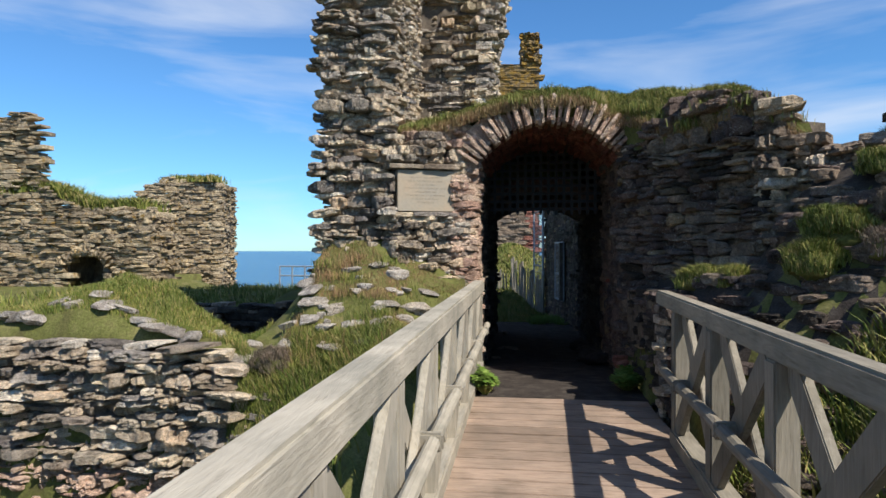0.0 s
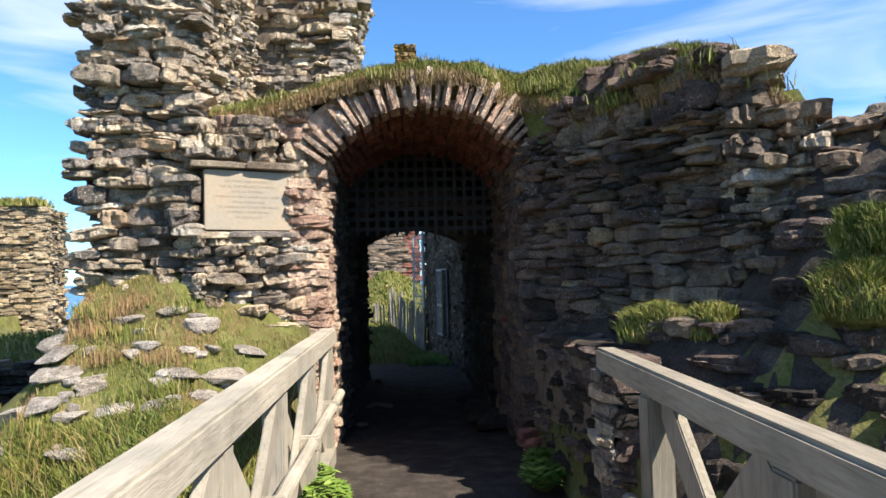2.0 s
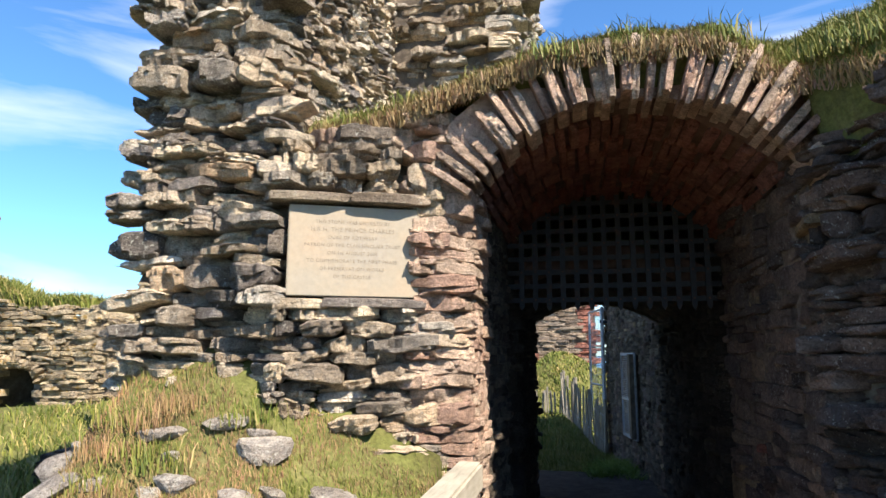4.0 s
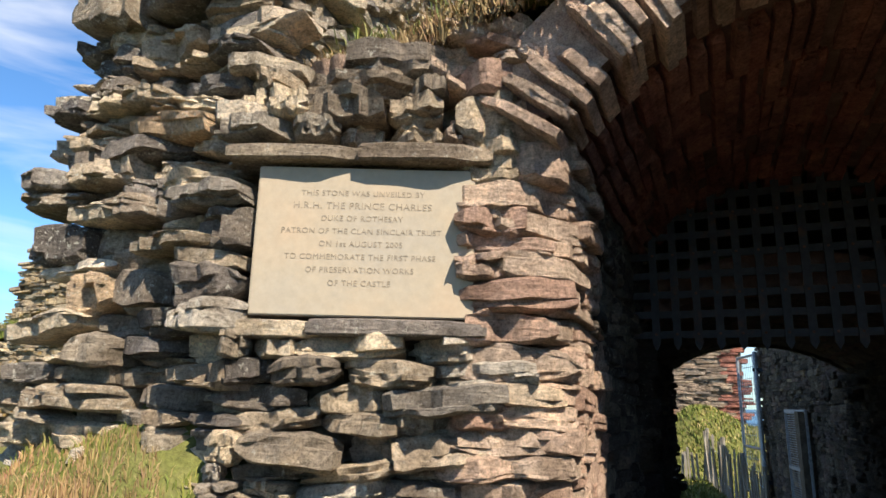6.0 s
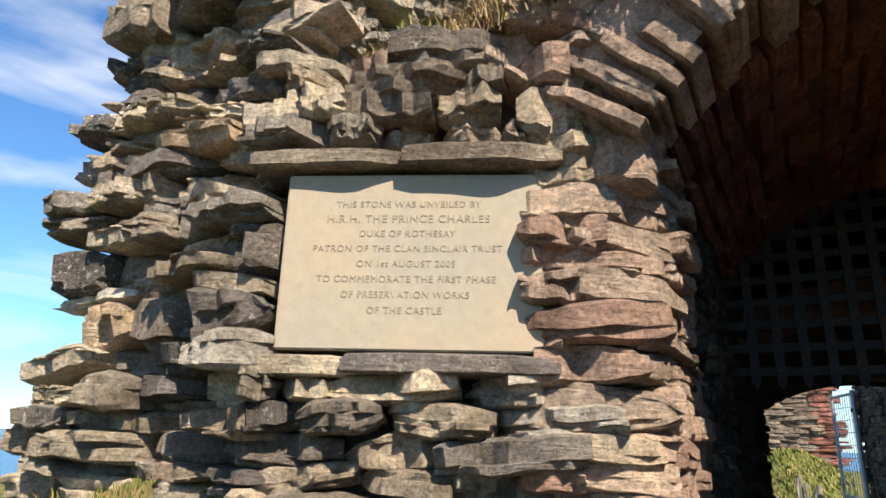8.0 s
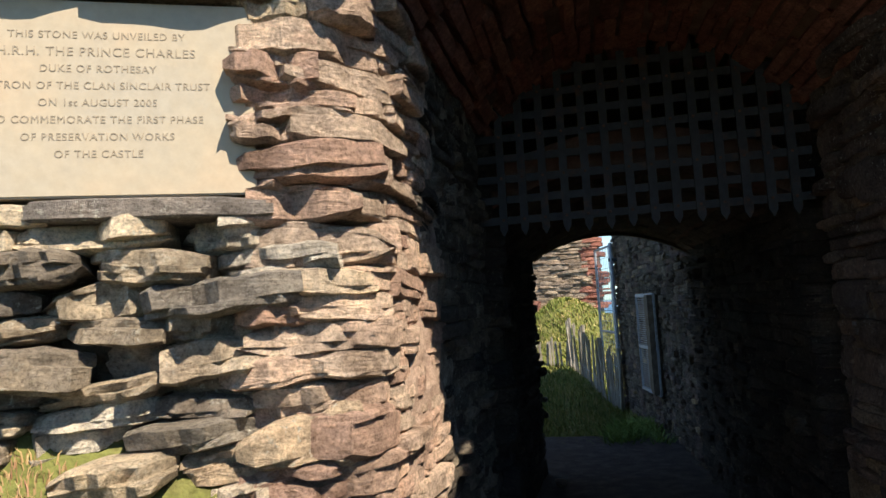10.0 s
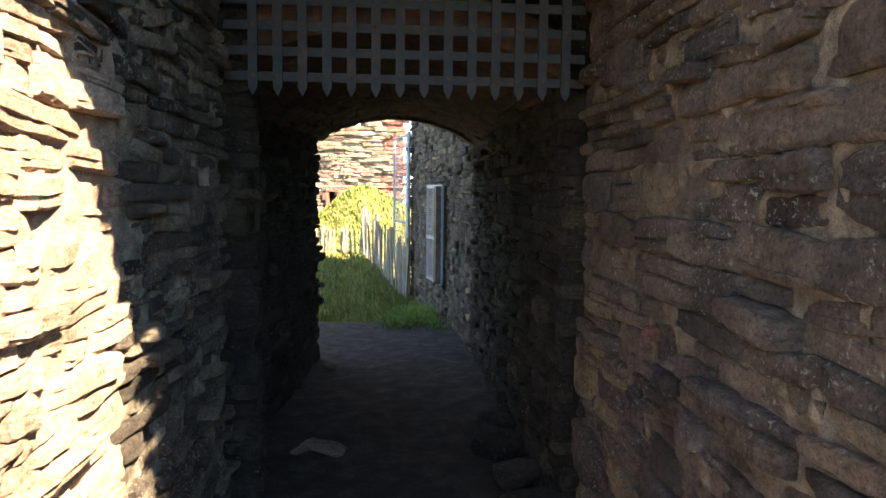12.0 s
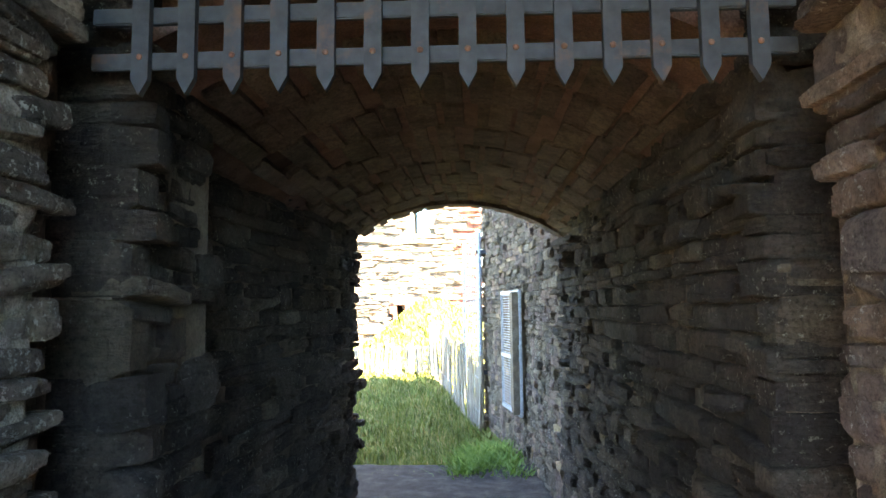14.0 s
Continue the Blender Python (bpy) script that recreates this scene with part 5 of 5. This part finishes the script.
def cushion(name, x, y, z, rx, ry, rz, n, height, mat, label, seed, owner=None):
    """A rounded clump of turf on the rubble: an uneven earthy mound thick with short blades."""
    q = np.random.default_rng(seed)
    nu, nv = 18, 9
    vs, fs = [], []
    for j in range(nv + 1):
        th = math.pi * j / nv
        for i in range(nu):
            ph = 2 * math.pi * i / nu
            d = Vector((math.sin(th) * math.cos(ph), math.sin(th) * math.sin(ph), math.cos(th)))
            k = 1 + 0.6 * noise.noise(d * 1.7 + Vector((seed * 3.7, 0, 0))) + 0.15 * noise.noise(d * 4.5)
            vs.append((x + d.x * rx * k, y + d.y * ry * k, z + d.z * rz * k))
    for j in range(nv):
        for i in range(nu):
            fs.append((j * nu + i, (j + 1) * nu + i, (j + 1) * nu + (i + 1) % nu, j * nu + (i + 1) % nu))
    me = mesh_of("sod", vs, fs, m_turf)
    me.shade_smooth()
    e = part(name, me, owner, label)
    if owner is None:
        tagged(e, label, "plant")
    pts = []
    for k in range(n):
        d = Vector(q.normal(0, 1, 3)).normalized()
        if d.z < -0.35:
            d.z = -d.z
        k2 = 1 + 0.6 * noise.noise(d * 1.7 + Vector((seed * 3.7, 0, 0))) + 0.15 * noise.noise(d * 4.5)
        pts.append((x + d.x * rx * k2, y + d.y * ry * k2, z + d.z * rz * k2))
    blades("grass", pts, height, mat, e, "", 0.0028, 1.1, seed)


for k, (x, y, up_, rx, ry, rz, n) in enumerate(((1.5, 5.62, 0.01, 0.19, 0.18, 0.1, 5000), (1.98, 4.74, 0.12, 0.17, 0.15, 0.14, 5000), (2.2, 4.78, 0.08, 0.22, 0.16, 0.13, 6000), (2.62, 4.85, 0.0, 0.24, 0.16, 0.1, 4000), (1.55, 4.25, 0.01, 0.18, 0.2, 0.08, 3000), (3.1, 4.4, 0.01, 0.26, 0.22, 0.12, 4000), (1.62, 5.3, 0.0, 0.12, 0.12, 0.08, 2000))):
    cushion("turf_clump", x, y, slope_z(x, y) + up_, rx, ry, rz, n, 0.06, m_grass, "rounded clump of green and yellowed grass", 300 + k, rub)
for k, (x, y) in enumerate(((2.36, 4.5), (2.5, 4.6))):
    cushion("heather_clump", x, y, slope_z(x, y) + 0.06, 0.14, 0.12, 0.11, 3000, 0.06, m_heath, "faded brown heather clump", 320 + k, rub)
cushion("heather_clump", -2.5, 6.12, ground_z(-2.5, 6.12) + 0.03, 0.2, 0.15, 0.14, 5000, 0.06, m_heath, "dead reddish-brown heather clump by the terrace wall", 340)

top_pts = []
for k in range(5000):
    s_ = r.uniform(0.1, 2.5)
    d_ = r.uniform(0.12, 0.7)
    top_pts.append((2.66 + 0.92 * s_ + 0.39 * d_, 5.5 - 0.39 * s_ + 0.92 * d_, outer_top(s_) - 0.08))
blades("grass", top_pts, 0.08, m_grass, outer, "grass growing along the top of the broken wall", 0.003, 0.9, 25)

blades("grass", spots(7000, -9.5, -4.8, 8.0, 16.0, ground_z), 0.2, m_grass, None, "rough grass in the yard behind the gatehouse", 0.012, 0.7, 20)
wall_pts = []
for x in r.uniform(-17.5, -10.2, 9000):
    s = x + 18
    wall_pts.append((x, 16.1 + abs(r.normal(0, 0.5)), 2.4 + 0.25 * nz(s, 3, 1.2) + 0.5 * ss(6.0, 5.0, s)))
blades("grass", wall_pts, 0.4, m_grass, arch_w, "grass growing along the top of the ruined wall", 0.016, 0.7, 13)
stub_pts = []
for x in r.uniform(-17.4, -12.8, 2500):
    stub_pts.append((x, 25.2 + abs(r.normal(0, 0.5)), 4.2 - 1.5 * ss(2.8, 0.2, x + 17.6)))
blades("grass", stub_pts, 0.35, m_grass, stub, "grass on the top of the broken stump", 0.02, 0.7, 14)
court_ok = lambda x, y: x < 0.9 - 0.1 * max(0, y - 15) and y > 14.9 - 0.3 * nz(x, y, 2)
blades("grass", spots(30000, -3.2, 0.95, 14.7, 19.5, ground_z, court_ok), 0.13, m_grass, None, "bright green grass of the courtyard", 0.007, 0.7, 15)
blades("grass", spots(14000, -4.5, 0.6, 19.5, 23.9, ground_z), 0.1, m_grass, None, "grass on the mound below the far wall", 0.016, 0.7, 16)
tl = []
for k in range(26):
    x, y = r.uniform(0.2, 0.85), r.uniform(14.9, 16.2)
    if x < 0.95 - 0.15 * (y - 14.9):
        tl += tuft(x, y, ground_z(x, y), 120, 0.08)
blades("grass", tl, 0.24, m_leaf, None, "rank green growth at the foot of the courtyard wall", 0.009, 0.9, 17)
blades("grass", spots(12000, -12, -0.8, -3.0, 5.4, ground_z, None, 0.6, 0.5), 0.25, m_grass, None, "rough grass in the ditch under the bridge", 0.012, 0.7, 18)
blades("grass", spots(6000, 1.25, 2.2, 2.0, 4.2, ground_z), 0.22, m_grass, None, "rough grass on the slope beside the bridge", 0.008, 0.7, 19)


def weed(x, y, z, n, rad, seed):
    """A low leafy weed: many small oval leaves on short stalks."""
    q = np.random.default_rng(seed)
    e = tagged(new("weed"), "low leafy green weed at the edge of the path", "plant", "weeds by the path")
    e.matrix_basis = pose(x, y, z)
    vs, fs, sv, sf = [], [], [], []
    for k in range(n):
        a, d = q.uniform(0, 6.28), rad * math.sqrt(q.random())
        top = np.array((d * math.cos(a), d * math.sin(a), (0.16 - 0.5 * d) * q.uniform(0.5, 1.2) + 0.02))
        w, ln = q.uniform(0.012, 0.022), q.uniform(0.03, 0.05)
        b2 = q.uniform(0, 6.28)
        f_ = np.array((math.cos(b2), math.sin(b2), q.uniform(-0.3, 0.4)))
        s_ = np.array((-math.sin(b2), math.cos(b2), 0)) * w
        i = len(vs)
        vs += [top - f_ * ln, top + s_ - f_ * ln * 0.2, top + f_ * ln, top - s_ - f_ * ln * 0.2]
        fs.append((i, i + 1, i + 2, i + 3))
        i = len(sv)
        foot = top * np.array((0.3, 0.3, 0))
        sv += [foot - (0.002, 0, 0), foot + (0.002, 0, 0), top - f_ * ln]
        sf.append((i, i + 1, i + 2))
    part("foliage", mesh_of("foliage", vs, fs, m_leaf), e)["kind"] = "stuff"
    part("stalk", mesh_of("stalk", sv, sf, m_grass), e)["kind"] = "stuff"


for i, (x, y, rad, n) in enumerate(((-0.42, 6.15, 0.16, 320), (-0.5, 6.45, 0.12, 200), (-0.38, 5.98, 0.1, 160), (0.96, 6.35, 0.15, 260), (1.0, 6.65, 0.12, 200))):
    weed(x, y, floor_z(y) + 0.01, n, rad, 100 + i)

# ---- courtyard fittings ----
# grating over a window in the side wall
def grating(corner, far_corner, z0, z1, bars):
    e = tagged(new("window_grating"), "galvanised steel grating of close bars over an opening", "grating")
    a, c = Vector((*corner, 0)), Vector((*far_corner, 0))
    up = Vector((0, 0, 1))
    for p, q in ((a + up * z0, a + up * z1), (c + up * z0, c + up * z1)):
        part("frame", bar("frame", p, q, 0.05, 0.03, m_galv, up=(1, 0, 0), bev=0.003), e)
    for z in (z0, z0 + (z1 - z0) * 0.45, z1):
        part("frame", bar("frame", a + up * z, c + up * z, 0.035, 0.045, m_galv, bev=0.003), e)
    for k in range(1, bars):
        z = z0 + (z1 - z0) * k / bars
        part("slat", bar("slat", a + up * z, c + up * z, 0.01, 0.008, m_galv, bev=0), e)
    # Panel added close behind the bars in place of the opening's shade.
    part("back", slab("back", (min(a.x, c.x) + 0.07, min(a.y, c.y) + 0.02, z0), (max(a.x, c.x) + 0.09, max(a.y, c.y) - 0.02, z1), m_core), e, "added panel standing in for the dark opening behind the bars")
    part("padlock", slab("padlock", (a.x - 0.03, a.y + 0.02, z0 + 0.55 * (z1 - z0) - 0.03), (a.x - 0.005, a.y + 0.06, z0 + 0.55 * (z1 - z0) + 0.03), m_galv, 0.004), e)


grating((0.88, 15.45), (0.72, 16.35), 0.14, 1.52, 44)


def metal_gate(px, py, qx, qy, z0, z1, ground):
    e = tagged(new("metal_gate"), "tall open galvanised mesh gate hung on a post", "gate")
    part("post", rod("post", (px, py, ground), (px, py, z1 + 0.05), 0.035, m_galv, 10), e)
    a, c = Vector((px, py, 0)), Vector((qx, qy, 0))
    up = Vector((0, 0, 1))
    part("stile", rod("stile", c + up * z0, c + up * z1, 0.022, m_galv, 8), e)
    part("stile", rod("stile", a + up * z0 + (c - a) * 0.06, a + up * z1 + (c - a) * 0.06, 0.022, m_galv, 8), e)
    for z in (z0, z0 + (z1 - z0) * 0.33, z1):
        part("rail", rod("rail", a + up * z, c + up * z, 0.022, m_galv, 8), e)
    for k in range(1, 9):
        s = a + (c - a) * (0.06 + 0.94 * k / 9)
        part("wire", rod("wire", s + up * z0, s + up * z1, 0.005, m_galv, 5), e)
    for k in range(1, 12):
        z = z0 + (z1 - z0) * k / 12
        part("wire", rod("wire", a + up * z, c + up * z, 0.005, m_galv, 5), e)
    for z in (z0 + 0.25, z1 - 0.25):
        part("hinge", bar("hinge", (px - 0.05, py, z), (px + 0.16, py - 0.02, z), 0.05, 0.06, m_iron, bev=0.004), e)


metal_gate(0.46, 17.7, 0.22, 18.75, 0.15, 2.42, -0.5)


def paling_fence(a, c, n, h, label, seed):
    q = np.random.default_rng(seed)
    e = tagged(new("paling_fence"), label, "fence", "courtyard fences")
    a, c = Vector(a), Vector(c)
    for k in range(n):
        p = a + (c - a) * k / (n - 1)
        z = ground_z(p.x, p.y)
        top = h * q.uniform(0.88, 1.08)
        lx, ly = q.normal(0, 0.05), q.normal(0, 0.05)
        part("pale", bar("pale", (p.x, p.y, z - 0.1), (p.x + lx, p.y + ly, z + top), q.uniform(0.035, 0.055), 0.022, m_pale_wood, up=Vector((*(c - a), 0)).normalized().cross(Vector((0, 0, 1))), bev=0), e)
    for t in (0.3, 0.78):
        za, zc = ground_z(a.x, a.y) + h * t, ground_z(c.x, c.y) + h * t
        part("wire", rod("wire", (a.x, a.y, za), (c.x, c.y, zc), 0.006, m_galv, 5), e)
    for k in range(4):
        p = a + (c - a) * k / 3
        z = ground_z(p.x, p.y)
        part("stake", rod("stake", (p.x + 0.04, p.y + 0.04, z - 0.2), (p.x + 0.04, p.y + 0.04, z + h * 1.1), 0.04, m_pale_wood, 8), e)


paling_fence((0.42, 17.6), (-0.45, 20.6), 40, 1.0, "grey chestnut paling fence leaning along the yard", 1)
paling_fence((-0.45, 20.6), (-3.2, 20.9), 34, 0.62, "grey chestnut paling fence across the yard", 2)

# handrail at the cliff edge
e = tagged(new("cliff_handrail"), "pale metal handrail at the cliff edge", "handrail")
hx0, hx1, hy = -6.6, -5.2, 16.6
hz = -0.6
for k in range(5):
    x = hx0 + (hx1 - hx0) * k / 4
    part("post", rod("post", (x, hy, ground_z(x, hy) - 0.1), (x, hy, 0.92), 0.025, m_galv, 8), e)
for z in (0.65, 0.9):
    part("rail", rod("rail", (hx0, hy, z), (hx1 + 0.3, hy, z), 0.022, m_galv, 8), e)

# rivets where the portcullis bars cross
for i in range(14):
    for k in range(0, 8, 2):
        x, z = -0.465 + i * 0.1128, 1.955 + k * 0.115
        bm = bmesh.new()
        bmesh.ops.create_uvsphere(bm, u_segments=8, v_segments=4, radius=0.008)
        bmesh.ops.scale(bm, vec=(1, 0.5, 1), verts=bm.verts)
        bmesh.ops.translate(bm, vec=(x, PY - 0.013, z), verts=bm.verts)
        part("rivet", from_bm("rivet", bm, m_rust), port)
